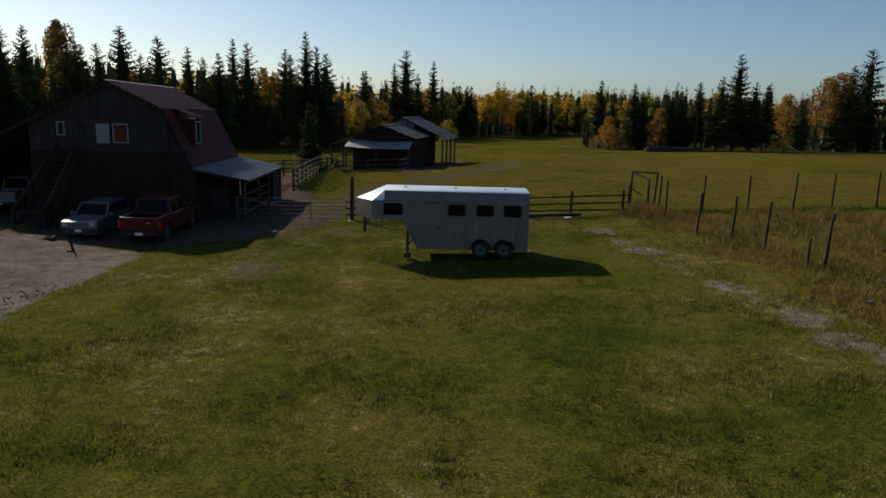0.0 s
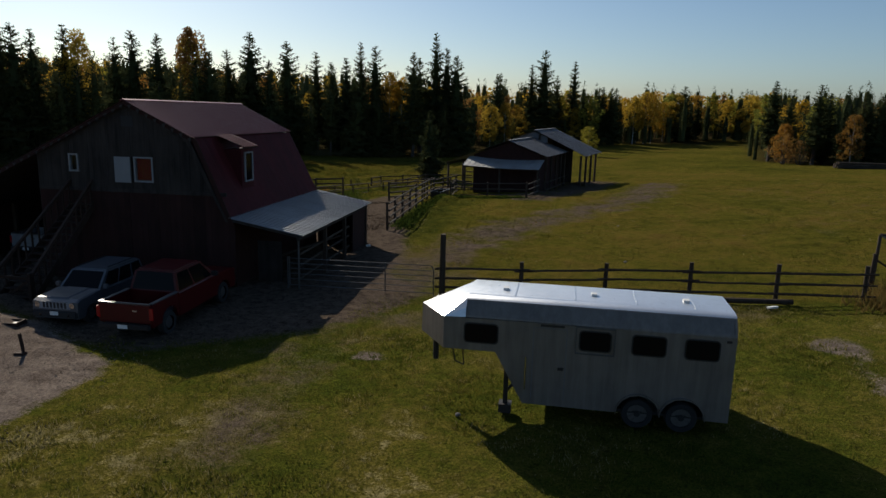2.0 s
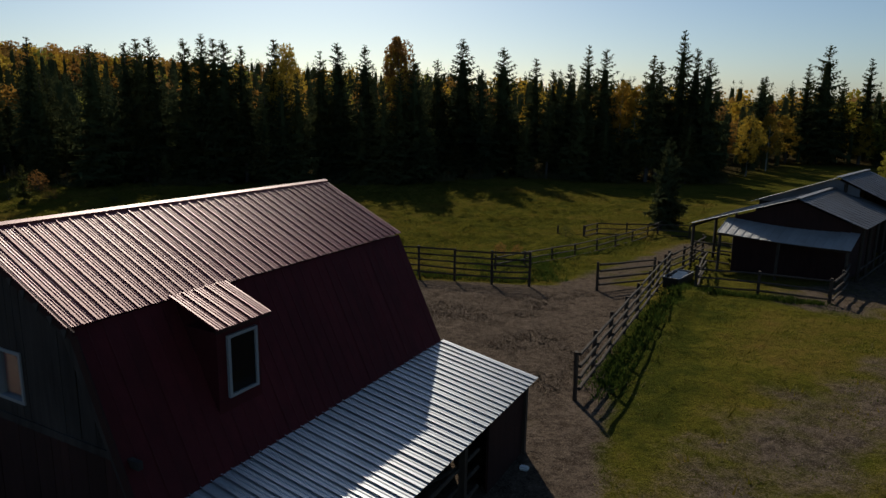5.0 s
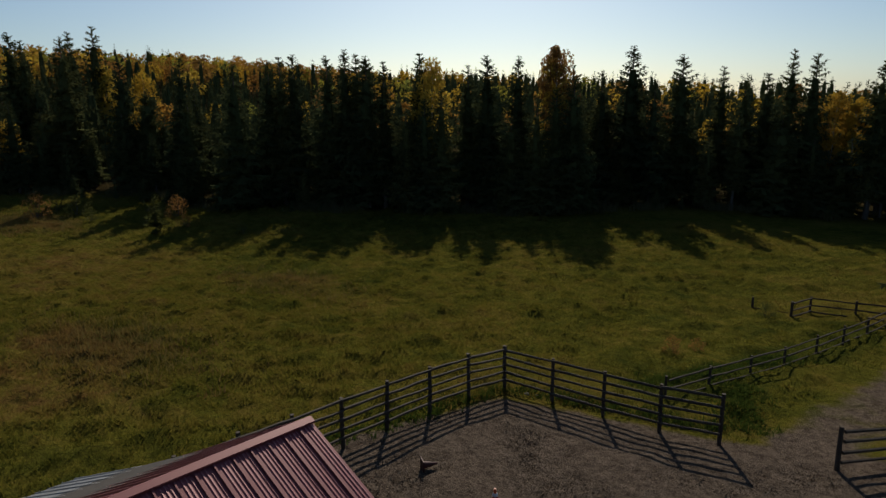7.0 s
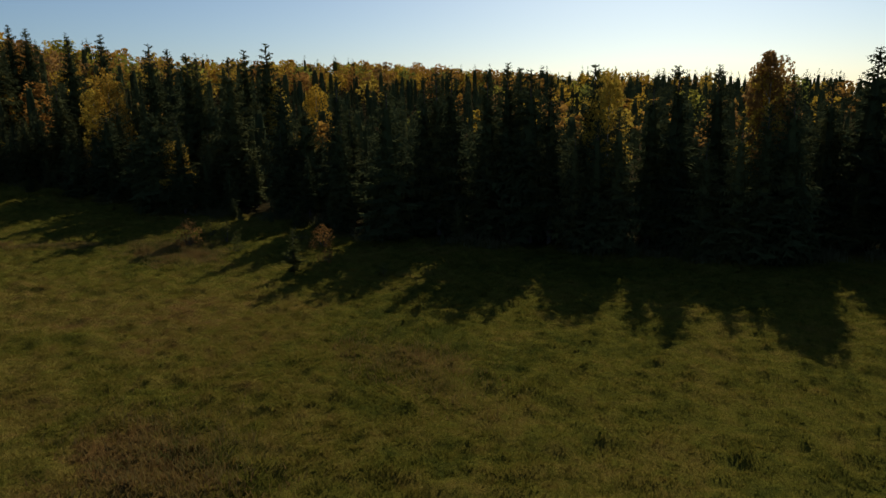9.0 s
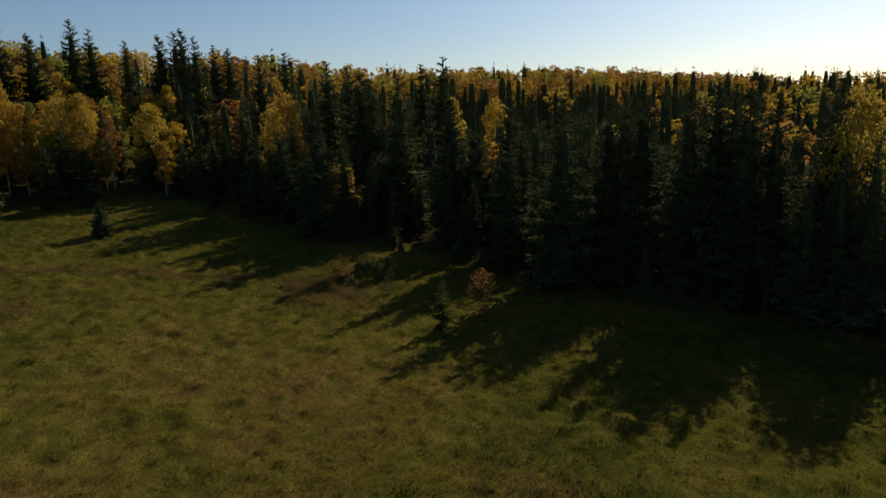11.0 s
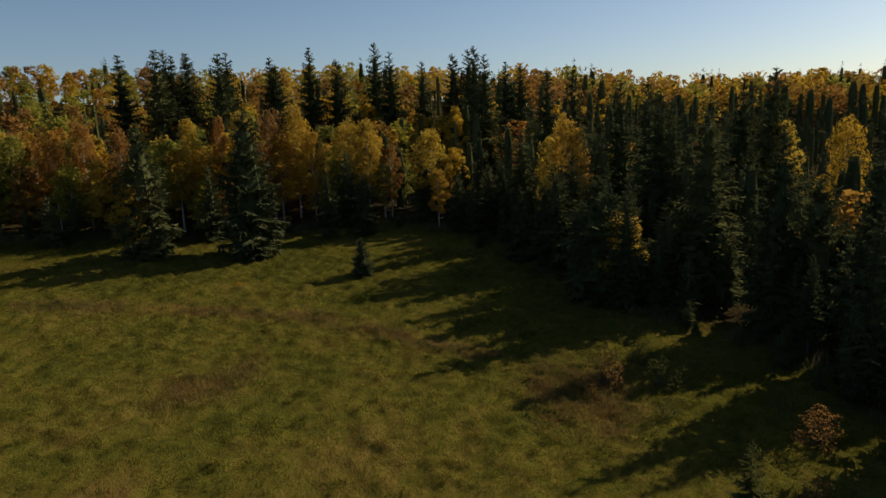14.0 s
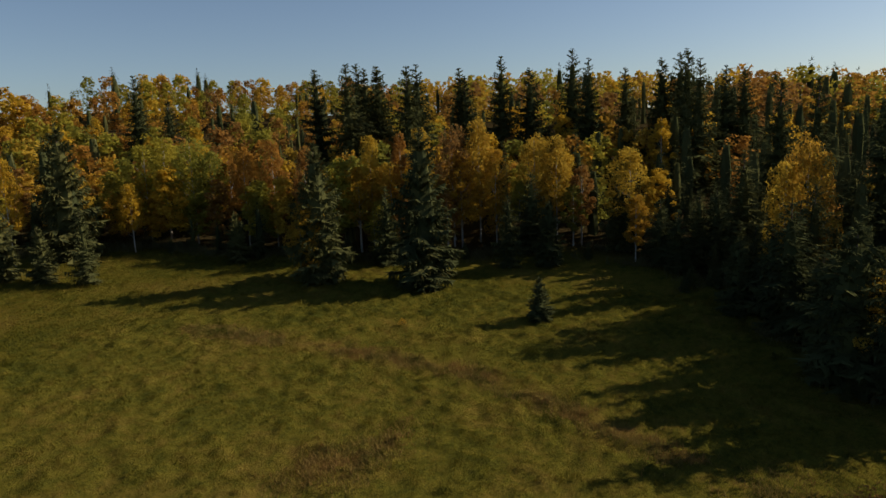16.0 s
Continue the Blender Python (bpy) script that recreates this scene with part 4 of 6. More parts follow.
def build_wire_fence():
    """Thin leaning posts with wires round the dry grass paddock: foot, top's shift and height."""
    rows = [[(12.55, 34.8, 0.0, 2.0), (12.5, 30.35, 0.05, 1.9), (13.7, 29.4, 0.05, 1.85), (13.7, 26.4, 0.08, 2.0), (13.8, 23.4, 0.0, 1.1), (14.3, 23.2, 0.1, 2.0), (14.7, 20.5, 0.1, 2.0), (15.1, 16.5, 0.0, 1.9)],
            [(12.9, 36.8, 0.0, 2.05), (15.2, 36.5, 0.05, 2.05), (17.7, 36.45, 0.0, 2.0), (20.2, 36.45, 0.06, 2.1), (22.5, 36.6, 0.0, 2.0), (25.0, 36.6, -0.04, 2.05), (27.6, 36.7, 0.05, 2.05)]]
    for r, pts in enumerate(rows):
        o = Vector((*pts[0][:2], gz(*pts[0][:2])))
        f = tagged(root("wire_fence", o), ("leaning thin post and wire fence in dry grass", "thin post and wire fence across the field")[r], "fence", "wire fences")
        rnd = random.Random(4 + r)
        tops = []
        for x, y, lean, h in pts:
            p = Vector((x, y, gz(x, y))) - o
            t = p + Vector((lean, rnd.uniform(-0.05, 0.05), h))
            part("post", pole(B(), p - Vector((0, 0, 0.3)), t, 0.065, 0.05, 7, 3, 0.015, rnd.random()), M_POST, f)
            tops.append((p, t))
        for (p, t), (p2, t2) in zip(tops, tops[1:]):
            for k in (0.35, 0.62, 0.9):
                part("wire", pole(B(), p.lerp(t, k), p2.lerp(t2, k), 0.004, n=4), M_DARK, f)
    f = tagged(root("frame_gate", (11.6, 38.0, gz(11.6, 38.0))), "tall gate frame of dark poles", "gate")
    c = [Vector((0, 0, 0)), Vector((0.8, -0.35, 0)), Vector((1.2, -0.5, 0))]
    tops = [p + Vector((lean, 0, h)) for p, h, lean in zip(c, (2.2, 1.8, 2.2), (0.02, 0.12, 0.1))]
    for p, t in zip(c, tops):
        part("post", pole(B(), p - Vector((0, 0, 0.3)), t, 0.07, 0.055, 7, 3, 0.015), M_POST, f)
    part("post", pole(B(), c[0] + Vector((-0.1, -0.1, -0.3)), c[0] + Vector((-0.06, -0.05, 1.5)), 0.09, 0.07, 7, 3, 0.02), M_POST, f)
    part("post", pole(B(), c[1] + Vector((0.05, -0.1, -0.3)), c[1] + Vector((0.08, -0.1, 1.05)), 0.1, 0.07, 7, 3, 0.02), M_POST, f)
    part("top_bar", pole(B(), tops[0], tops[2], 0.05), M_POST, f)
    part("top_bar", pole(B(), tops[0] + Vector((0, 0, -0.02)), tops[1], 0.045), M_STONE, f, "pale bare pole")
    part("brace", pole(B(), c[0] + Vector((0.05, 0, 1.25)), c[1] + Vector((-0.25, 0, 0.9)), 0.035), M_POST, f)


build_wire_fence()


# ---- horse trailer ----
def rounded_box_side(x0, x1, z0, z1, r):
    pts = []
    for cx, cz, a0 in ((x1 - r, z1 - r, 0), (x0 + r, z1 - r, 90), (x0 + r, z0 + r, 180), (x1 - r, z0 + r, 270)):
        for k in range(4):
            a = radians(a0 + 30 * k)
            pts.append((cx + r * math.cos(a), cz + r * math.sin(a)))
    return pts


def wheel(parent, x, y, z, r, w, side, rim_material=None):
    bm = B()
    prof = [(r * 0.62, -w / 2), (r * 0.93, -w / 2), (r, -w / 2 + 0.04), (r, w / 2 - 0.04), (r * 0.93, w / 2), (r * 0.62, w / 2)]
    n = 20
    rings = [[bm.verts.new((x + a * math.cos(t), y + b, z + a * math.sin(t))) for a, b in prof] for t in (2 * math.pi * j / n for j in range(n))]
    for j in range(n):
        for i in range(len(prof) - 1):
            bm.faces.new((rings[j][i], rings[(j + 1) % n][i], rings[(j + 1) % n][i + 1], rings[j][i + 1]))
    wh = part("wheel", bm, M_TYRE, parent, "black tyre")
    bm = B()
    yy = y + side * (w / 2 - 0.035)
    hub = bm.verts.new((x, yy - side * 0.01, z))
    c = [bm.verts.new((x + r * 0.63 * math.cos(t), yy + (0 if j % 2 else -0.008 * side), z + r * 0.63 * math.sin(t))) for j, t in enumerate(2 * math.pi * j / n for j in range(n))]
    for j in range(n):
        bm.faces.new((hub, c[j], c[(j + 1) % n]))
    rim = part("rim", bm, rim_material or M_RIM, wh, "pale metal rim")
    part("hub", pole(B(), (x, yy - side * 0.02, z), (x, yy + side * 0.03, z), r * 0.2, n=10), M_DARK, wh)
    return wh


def build_trailer():
    g0 = 0.5
    tr = tagged(root("horse_trailer", (0, 0, 0), 0), "cream gooseneck horse trailer with bare aluminium roof", "trailer")
    n, f, mid = 25.45, 27.5, 26.48
    zb, zs, zt = 0.85, 2.72, 3.12
    # side outline in x, z, from the nose to the tail
    x_roof, x_nose, x_tail = -1.62, -2.1, 3.95

    def section(x, low, top_in, zs_, zt_):
        return [(x, n, low), (x, n, zs_), (x, n + top_in, zt_), (x, f - top_in, zt_), (x, f, zs_), (x, f, low)]
    # main box with a raked front below the neck
    bm = B()
    side = [(-0.32, zb), (x_tail, zb), (x_tail, zs), (x_nose, zs - 0.02), (x_nose, 1.98), (-0.95, 1.98)]
    # wheel arches cut into the lower edge
    arch = []
    for cx in (2.12, 3.02):
        for k in range(0, 9):
            a = math.pi - math.pi * k / 8
            arch.append((cx + 0.44 * math.cos(a), zb + 0.44 * math.sin(a)))
    low = [(-0.32, zb)] + arch + [(x_tail, zb)]
    prism(bm, low + side[2:], "y", n, n + 0.05)
    prism(bm, low + side[2:], "y", f - 0.05, f)
    box(bm, x_tail - 0.05, x_tail, n + 0.05, f - 0.05, zb, zs)
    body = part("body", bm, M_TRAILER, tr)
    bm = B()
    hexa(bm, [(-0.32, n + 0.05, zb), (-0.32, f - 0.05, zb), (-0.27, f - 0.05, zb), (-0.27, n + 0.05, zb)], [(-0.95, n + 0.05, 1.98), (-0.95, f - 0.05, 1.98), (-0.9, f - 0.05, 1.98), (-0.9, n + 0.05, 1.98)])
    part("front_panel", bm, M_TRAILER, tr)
    part("floor", box(B(), -0.3, x_tail - 0.05, n + 0.05, f - 0.05, zb, zb + 0.05), M_DARK, tr)
    part("neck_floor", prism(B(), [(-0.95, n + 0.05), (-0.95, f - 0.05), (x_nose, f - 0.05), (-2.78, mid), (x_nose, n + 0.05)], "z", 1.98, 2.02), M_TRAILER, tr)
    # pointed nose walls
    for y in (n, f):
        bm = B()
        s = 0.03 if y == n else -0.03
        hexa(bm, [(x_nose, y, 1.98), (x_nose, y + s, 1.98), (-2.78 + 0.03, mid, 1.98), (-2.8, mid, 1.98)], [(x_nose, y, zs - 0.02), (x_nose, y + s, zs - 0.02), (-2.75, mid, zs - 0.06), (-2.78, mid, zs - 0.06)])
        part("nose_wall", bm, M_TRAILER, tr)
    # roof with sloping shoulders
    bm = B()
    arc = [(0.0, zs), (0.02, zs + 0.1), (0.06, zs + 0.19), (0.13, zs + 0.28), (0.22, zs + 0.345), (0.33, zt - 0.01), (0.5, zt + 0.005)]
    prof = [(n + d, z) for d, z in arc] + [(f - d, z) for d, z in arc[::-1]]
    for flip in (0, 1):
        sh = B()
        rows = [[sh.verts.new((x, (f - d if flip else n + d), z)) for d, z in ((0.0, zs), (0.012, zs + 0.04), (0.2, zs + 0.33), (0.22, zs + 0.345))] for x in (x_roof, x_tail)]
        for i in range(3):
            sh.faces.new((rows[0][i], rows[0][i + 1], rows[1][i + 1], rows[1][i]))
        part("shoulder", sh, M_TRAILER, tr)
    arc = [(0.22, zs + 0.345), (0.25, zs + 0.365), (0.28, zs + 0.378), (0.33, zt - 0.01), (0.4, zt), (0.45, zt + 0.003), (0.5, zt + 0.005)]
    prof = [(n + d, z) for d, z in arc] + [(f - d, z) for d, z in arc[::-1]]
    a = [bm.verts.new((x_roof, y, z)) for y, z in prof]
    b = [bm.verts.new((x_tail, y, z)) for y, z in prof]
    for i in range(len(prof) - 1):
        bm.faces.new((a[i], a[i + 1], b[i + 1], b[i]))
    bm.faces.new(b)
    last = len(a) - 1
    part("tail_cap", prism(B(), [(n, zs), (n + 0.06, zs + 0.19), (n + 0.22, zs + 0.34), (f - 0.22, zs + 0.34), (f - 0.06, zs + 0.19), (f, zs)], "x", x_tail - 0.05, x_tail - 0.003), M_TRAILER, tr)
    for y, s in ((n, 1), (f, -1)):
        cheek = B()
        v = [cheek.verts.new(p) for p in ((x_nose, y, zs - 0.02), (x_roof, y, zs), (x_roof, y + s * 0.06, zs + 0.19), (x_roof, y + s * 0.22, zs + 0.345))]
        for i in (1, 2):
            cheek.faces.new((v[0], v[i], v[i + 1]))
        part("cheek", cheek, M_TRROOF, tr)
    nose = [bm.verts.new(p) for p in ((x_nose, n, zs - 0.02), (-2.78, mid, zs - 0.06), (x_nose, f, zs - 0.02))]
    for i in range(6):
        bm.faces.new((a[i], nose[0], a[i + 1])), bm.faces.new((a[last - i], nose[2], a[last - i - 1]))
    bm.faces.new((a[6], nose[0], nose[1])), bm.faces.new((a[7], nose[1], nose[2])), bm.faces.new((a[6], nose[1], a[7]))
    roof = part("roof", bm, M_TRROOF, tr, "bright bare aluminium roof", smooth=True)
    roof.data.set_sharp_from_angle(angle=radians(38))
    for x in (-0.9, 1.05, 3.0):
        part("roof_vent", box(B(), x, x + 0.12, n + 0.9, n + 1.06, zt + 0.0, zt + 0.06), M_WHITE, roof)
    for x in (-0.6, 0.7, 2.0, 3.2):
        part("roof_seam", beam(B(), (x, n + 0.5, zt + 0.006), (x, f - 0.5, zt + 0.006), 0.03, 0.012), M_TRROOF, roof)
    # windows
    for x0, x1, z0, z1, framed in ((-1.62, -0.92, 2.18, 2.58, False), (0.84, 1.46, 2.2, 2.6, True), (1.92, 2.57, 2.2, 2.6, False), (2.98, 3.62, 2.2, 2.6, False)):
        w = part("window", prism(B(), rounded_box_side(x0 - 0.03, x1 + 0.03, z0 - 0.03, z1 + 0.03, 0.09), "y", n - 0.018, n - 0.002), M_DARK, tr, "black rounded window")
        part("pane", prism(B(), rounded_box_side(x0, x1, z0, z1, 0.07), "y", n - 0.022, n - 0.016), M_GLASS, w)
        if framed:
            bm = B()
            for a0, b0 in ((x0 - 0.1, x0 - 0.08), (x1 + 0.08, x1 + 0.1)):
                box(bm, a0, b0, n - 0.03, n - 0.001, z0 - 0.1, z1 + 0.1)
            for a0, b0 in ((z0 - 0.1, z0 - 0.08), (z1 + 0.08, z1 + 0.1)):
                box(bm, x0 - 0.08, x1 + 0.08, n - 0.03, n - 0.001, a0, b0)
            part("frame", bm, M_GATE, w, "thin bright window frame")
    # door outline, rub rails, arches
    bm = B()
    for x in (-0.15, 0.55):
        box(bm, x, x + 0.02, n - 0.008, n - 0.001, 1.0, 2.62)
    box(bm, -0.13, 0.55, n - 0.008, n - 0.001, 2.6, 2.62)
    part("door_seam", bm, M_OLDZINC, tr)
    part("handle", box(B(), 0.4, 0.52, n - 0.05, n - 0.009, 1.7, 1.75), M_DARK, tr)
    part("grab_bar", pole(B(), (-0.28, n - 0.05, 1.2), (-0.28, n - 0.05, 1.95), 0.015), M_CHROME, tr)
    part("marking", box(B(), 0.0, 0.5, n - 0.006, n - 0.001, 2.64, 2.69), M_DARK, tr, "small dark marking")
    for y in (n, f):
        bm = B()
        for cx in (2.12, 3.02):
            for k in range(8):
                a0, a1 = math.pi * k / 8, math.pi * (k + 1) / 8
                p, q = (cx + 0.46 * math.cos(a0), zb + 0.46 * math.sin(a0)), (cx + 0.46 * math.cos(a1), zb + 0.46 * math.sin(a1))
                s = -1 if y == n else 1
                hexa(bm, [(p[0], y, p[1]), (p[0], y + 0.09 * s, p[1]), (q[0], y + 0.09 * s, q[1]), (q[0], y, q[1])], [(p[0] * 1.0, y, p[1] + 0.02), (p[0], y + 0.09 * s, p[1] + 0.02), (q[0], y + 0.09 * s, q[1] + 0.02), (q[0], y, q[1] + 0.02)])
        part("fender", bm, M_TRAILER, tr)
        for cx in (2.12, 3.02):
            wheel(tr, cx, y + (0.12 if y == n else -0.12), 0.85, 0.335, 0.22, -1 if y == n else 1)
    part("axle", box(B(), 1.6, 3.5, 26.0, 26.95, 0.74, 0.86), M_DARK, tr)
    # coupler and jack
    part("coupler", pole(B(), (-2.45, mid, 1.98), (-2.45, mid, 1.3), 0.07), M_DARK, tr)
    part("coupler_brace", beam(B(), (-2.15, mid, 1.98), (-2.45, mid, 1.6), 0.06, 0.06), M_DARK, tr)
    jack = part("jack", beam(B(), (-0.72, n + 0.45, 1.98), (-0.72, n + 0.45, 0.62), 0.1, 0.1, up=(0, 1, 0)), M_DARK, tr)
    part("jack_foot", box(B(), -0.86, -0.58, n + 0.31, n + 0.59, 0.42, 0.62), M_DARK, jack)
    part("jack_brace", beam(B(), (-0.45, n + 0.45, 1.2), (-0.72, n + 0.45, 0.9), 0.06, 0.06), M_DARK, tr)
    bm = B()
    for i, (p, q) in enumerate((((-2.0, n + 0.5, 1.98), (-1.9, n + 0.5, 1.5)), ((-1.9, n + 0.5, 1.5), (-1.7, n + 0.5, 1.42)), ((-1.7, n + 0.5, 1.42), (-1.75, n + 0.5, 1.98)))):
        pole(bm, p, q, 0.015, n=5)
    part("hanging_cable", bm, M_DARK, tr)
    part("marker_lamp", box(B(), 3.75, 3.85, n - 0.02, n - 0.001, 2.6, 2.65), M_DARK, tr)


build_trailer()


# ---- trees ----
def spruce_tris(rng, h, r, whorls, boughs, sprays, base=0.07, core=0.3, foot=None):
    """Uneven whorls of boughs that droop low down and rise at the top, each set with small sprays, about a dense core."""
    out = []
    p1, p2, p3 = rng.uniform(0, 6.28, 3)
    up = np.array([0.0, 0.0, 1.0])

    def reach(f):
        return 1.1 * r * (1 - f) ** 0.7 * min(1.0, 0.6 + max(0.0, f - base) * 2.2)
    gap = (0.985 - base) / (whorls - 1)
    for w in range(whorls):
        fw = base + (0.985 - base) * (w / (whorls - 1)) ** 0.94
        n = max(4, int(round(boughs * (0.55 + 0.6 * (1 - fw)))))
        a0 = rng.uniform(0, 6.28)
        for b in range(n):
            if rng.random() < 0.08:
                continue
            f = min(max(fw + rng.uniform(-0.8, 0.8) * gap, base * 0.6), 0.985)
            a = a0 + 6.283 * (b + rng.uniform(-0.42, 0.42)) / n
            uneven = 1 + 0.15 * math.sin(3 * a + p1 + 11 * f) + 0.12 * math.sin(2 * a - 17 * f + p2) + 0.08 * math.sin(a + 31 * f + p3)
            length = reach(f) * rng.uniform(0.7, 1.1) * uneven + 0.06
            dx = np.array([math.cos(a), math.sin(a), 0.0])
            sx = np.array([-dx[1], dx[0], 0.0])
            pitch = -0.5 + 0.85 * f + rng.uniform(-0.16, 0.16)
            o = np.array([0.0, 0.0, h * f])

            def spine(s):
                return o + dx * (length * s) + up * (length * (pitch * s + 0.2 * s * s))
            m = max(2, int(round(sprays * (0.35 + 0.75 * length / r))))
            for k in range(m):
                s = (k + 0.5) / m
                q = spine(s)
                tl = (0.42 * length * (1 - 0.6 * s) + 0.09 + 0.05 * (1 - f)) * rng.uniform(0.7, 1.3)
                half = dx * (0.26 * tl) + up * (0.26 * tl * pitch)
                for sg in (1, -1):
                    tip = q + (dx * rng.uniform(0.5, 0.9) + sx * (sg * rng.uniform(0.45, 1.0)) + up * rng.uniform(-0.5, 0.1)) * tl
                    out.append((q - half, q + half, tip))
                if k % 2 == 0 or sprays > 4:
                    out.append((q - half, q + half, q + (dx * 0.25 - up * rng.uniform(0.45, 0.95) + sx * rng.uniform(-0.3, 0.3)) * tl))
            q = spine(0.78)
            out.append((q - sx * 0.07 * length, q + sx * 0.07 * length, spine(1.08)))
    foot = base + 0.02 if foot is None else foot
    levels, m = [foot, 0.3 if foot < 0.25 else 0.45, 0.62, 0.84], 6
    rings = [[np.array([core * reach(f) * math.cos(6.283 * j / m + f * 3), core * reach(f) * math.sin(6.283 * j / m + f * 3), h * f + rng.uniform(-0.2, 0.2)]) for j in range(m)] for f in levels]
    for lo, hi in zip(rings, rings[1:]):
        for j in range(m):
            out.append((lo[j], lo[(j + 1) % m], hi[j])), out.append((hi[j], lo[(j + 1) % m], hi[(j + 1) % m]))
    top = np.array([0, 0, h])
    for k in range(3):
        a = 2.1 * k
        out.append((np.array([0.08 * math.cos(a), 0.08 * math.sin(a), h * 0.93]), np.array([0.08 * math.cos(a + 2.1), 0.08 * math.sin(a + 2.1), h * 0.93]), top))
    return np.array(out)


def leaf_tris(rng, h, r, clumps, leaves, size, low=0.32, turn=0.7):
    """Clumps of small leaves about a crown, uneven and with gaps; returns leaves and clump centres."""
    out, cs = [], []
    for c in range(clumps):
        f = low + (0.97 - low) * (c + rng.uniform(0, 1)) / clumps
        u = (f - low) / (1 - low)
        rad = r * (math.sin(math.pi * min(1, 0.16 + 0.84 * u) ** 0.9) ** 0.7 + 0.12) * rng.uniform(0.3, 1.0)
        a = c * 2.4 + rng.uniform(-0.5, 0.5)
        ctr = np.array([rad * math.cos(a), rad * math.sin(a), h * f - 0.02 * h])
        cs.append(ctr)
        cr = r * rng.uniform(0.3, 0.58)
        d = rng.normal(size=(leaves, 3))
        d /= np.linalg.norm(d, axis=1)[:, None]
        p = ctr + d * cr * rng.uniform(0.3, 1.0, (leaves, 1)) ** 0.5 * np.array([1, 1, 0.85])
        nrm = d + turn * rng.normal(size=(leaves, 3))
        u1 = np.cross(nrm, rng.normal(size=(leaves, 3)))
        u1 /= np.linalg.norm(u1, axis=1)[:, None] + 1e-6
        u2 = np.cross(nrm, u1)
        u2 /= np.linalg.norm(u2, axis=1)[:, None] + 1e-6
        s = size * rng.uniform(0.6, 1.3, (leaves, 1))
        out.append(np.stack([p - u1 * s - u2 * s * 0.5, p + u1 * s - u2 * s * 0.5, p + u2 * s], 1))
    return np.concatenate(out), cs


def trunk_bm(h, r, limbs=(), seed=0, n=7):
    bm = bmesh.new()
    pole(bm, (0, 0, -0.5), (0, 0, h * 0.5), r * 1.15, r * 0.6, n, 3, r * 0.25, seed)
    pole(bm, (0, 0, h * 0.5), (0, 0, h * 0.96), r * 0.6, 0.02, n, 3, r * 0.2, seed + 1)
    for c in limbs:
        c = Vector(c)
        z0 = max(h * 0.2, c.z - 0.55 * math.hypot(c.x, c.y) - 0.8)
        pole(bm, (0, 0, z0), c, r * 0.32, r * 0.08, 5, 2, r * 0.3, seed + c.x)
    return bm


SPRUCES, ASPENS, OPEN_SPRUCE = [], [], []


def as_mesh(bm, name, material):
    me = bpy.data.meshes.new(name)
    bm.to_mesh(me)
    bm.free()
    me.materials.append(material)
    return me


def make_templates():
    for i in range(7):
        rng = np.random.default_rng(10 + i)
        h, r = 10.0, (2.0, 1.8, 1.6, 2.2, 1.45, 1.9, 2.7)[i]
        whorls = (32, 33, 34, 30, 34, 32, 38)[i]
        tris = spruce_tris(rng, h, r, whorls, 8, 6 if i < 6 else 9, base=(0.06, 0.1, 0.16, 0.05, 0.22, 0.08, 0.03)[i], core=0.5 if i == 6 else 0.3)
        SPRUCES.append((tri_mesh("crown", tris, M_SPRUCE), as_mesh(trunk_bm(h, 0.14, seed=i), "trunk", M_BARK)))
    young = foliage("young_needles", (0.0, (0.075, 0.085, 0.028)), (0.5, (0.095, 0.105, 0.032)), (1.0, (0.115, 0.115, 0.036)), through=0.5)
    tris = spruce_tris(np.random.default_rng(31), 10.0, 2.5, 17, 7, 7, base=0.14, core=0.04)
    OPEN_SPRUCE.append((tri_mesh("crown", tris, young), as_mesh(trunk_bm(10.0, 0.13, seed=9), "trunk", M_BARK)))
    for i in range(5):
        rng = np.random.default_rng(50 + i)
        h, r = 10.0, (1.7, 2.0, 1.5, 1.9, 1.3)[i]
        tris, cs = leaf_tris(rng, h, r, (26, 30, 24, 28, 22)[i], 175, 0.105, (0.35, 0.28, 0.4, 0.22, 0.3)[i])
        bark = as_mesh(trunk_bm(h, 0.1, cs[::2], i), "trunk", M_ASPENBARK)
        ASPENS.append(([tri_mesh("crown", tris, m) for m in (M_GOLD, M_ORANGE, M_LIME)], bark))


make_templates()
TREE_RND = random.Random(77)


def plant(kind, x, y, h, which=None, hue=0, wide=1.0, label="", sink=0.0):
    """A tree of its own: an empty at the foot, with trunk and crown."""
    if kind == "spruce":
        k = TREE_RND.randrange(7) if which is None else which
        crown, bark = OPEN_SPRUCE[0] if k == 9 else SPRUCES[k]
        name, cat = "spruce_tree", "tree"
        text = label or "dark green spruce with drooping boughs at the wood edge"
    else:
        k = TREE_RND.randrange(5) if which is None else which
        crowns, bark = ASPENS[k]
        crown = crowns[hue]
        name, cat = "aspen_tree", "tree"
        text = label or ("golden yellow aspen with pale trunk among spruces", "orange autumn aspen with pale trunk among spruces", "yellow-green aspen with pale trunk at the wood edge")[hue]
    t = root(name, (x, y, gz(x, y) - sink), TREE_RND.uniform(0, 360))
    s = h / 10.0
    t.scale = (s * wide, s * wide, s)
    tagged(t, text, cat, "forest edge trees")
    shared("trunk", bark, t)
    shared("crown", crown, t)
    return t


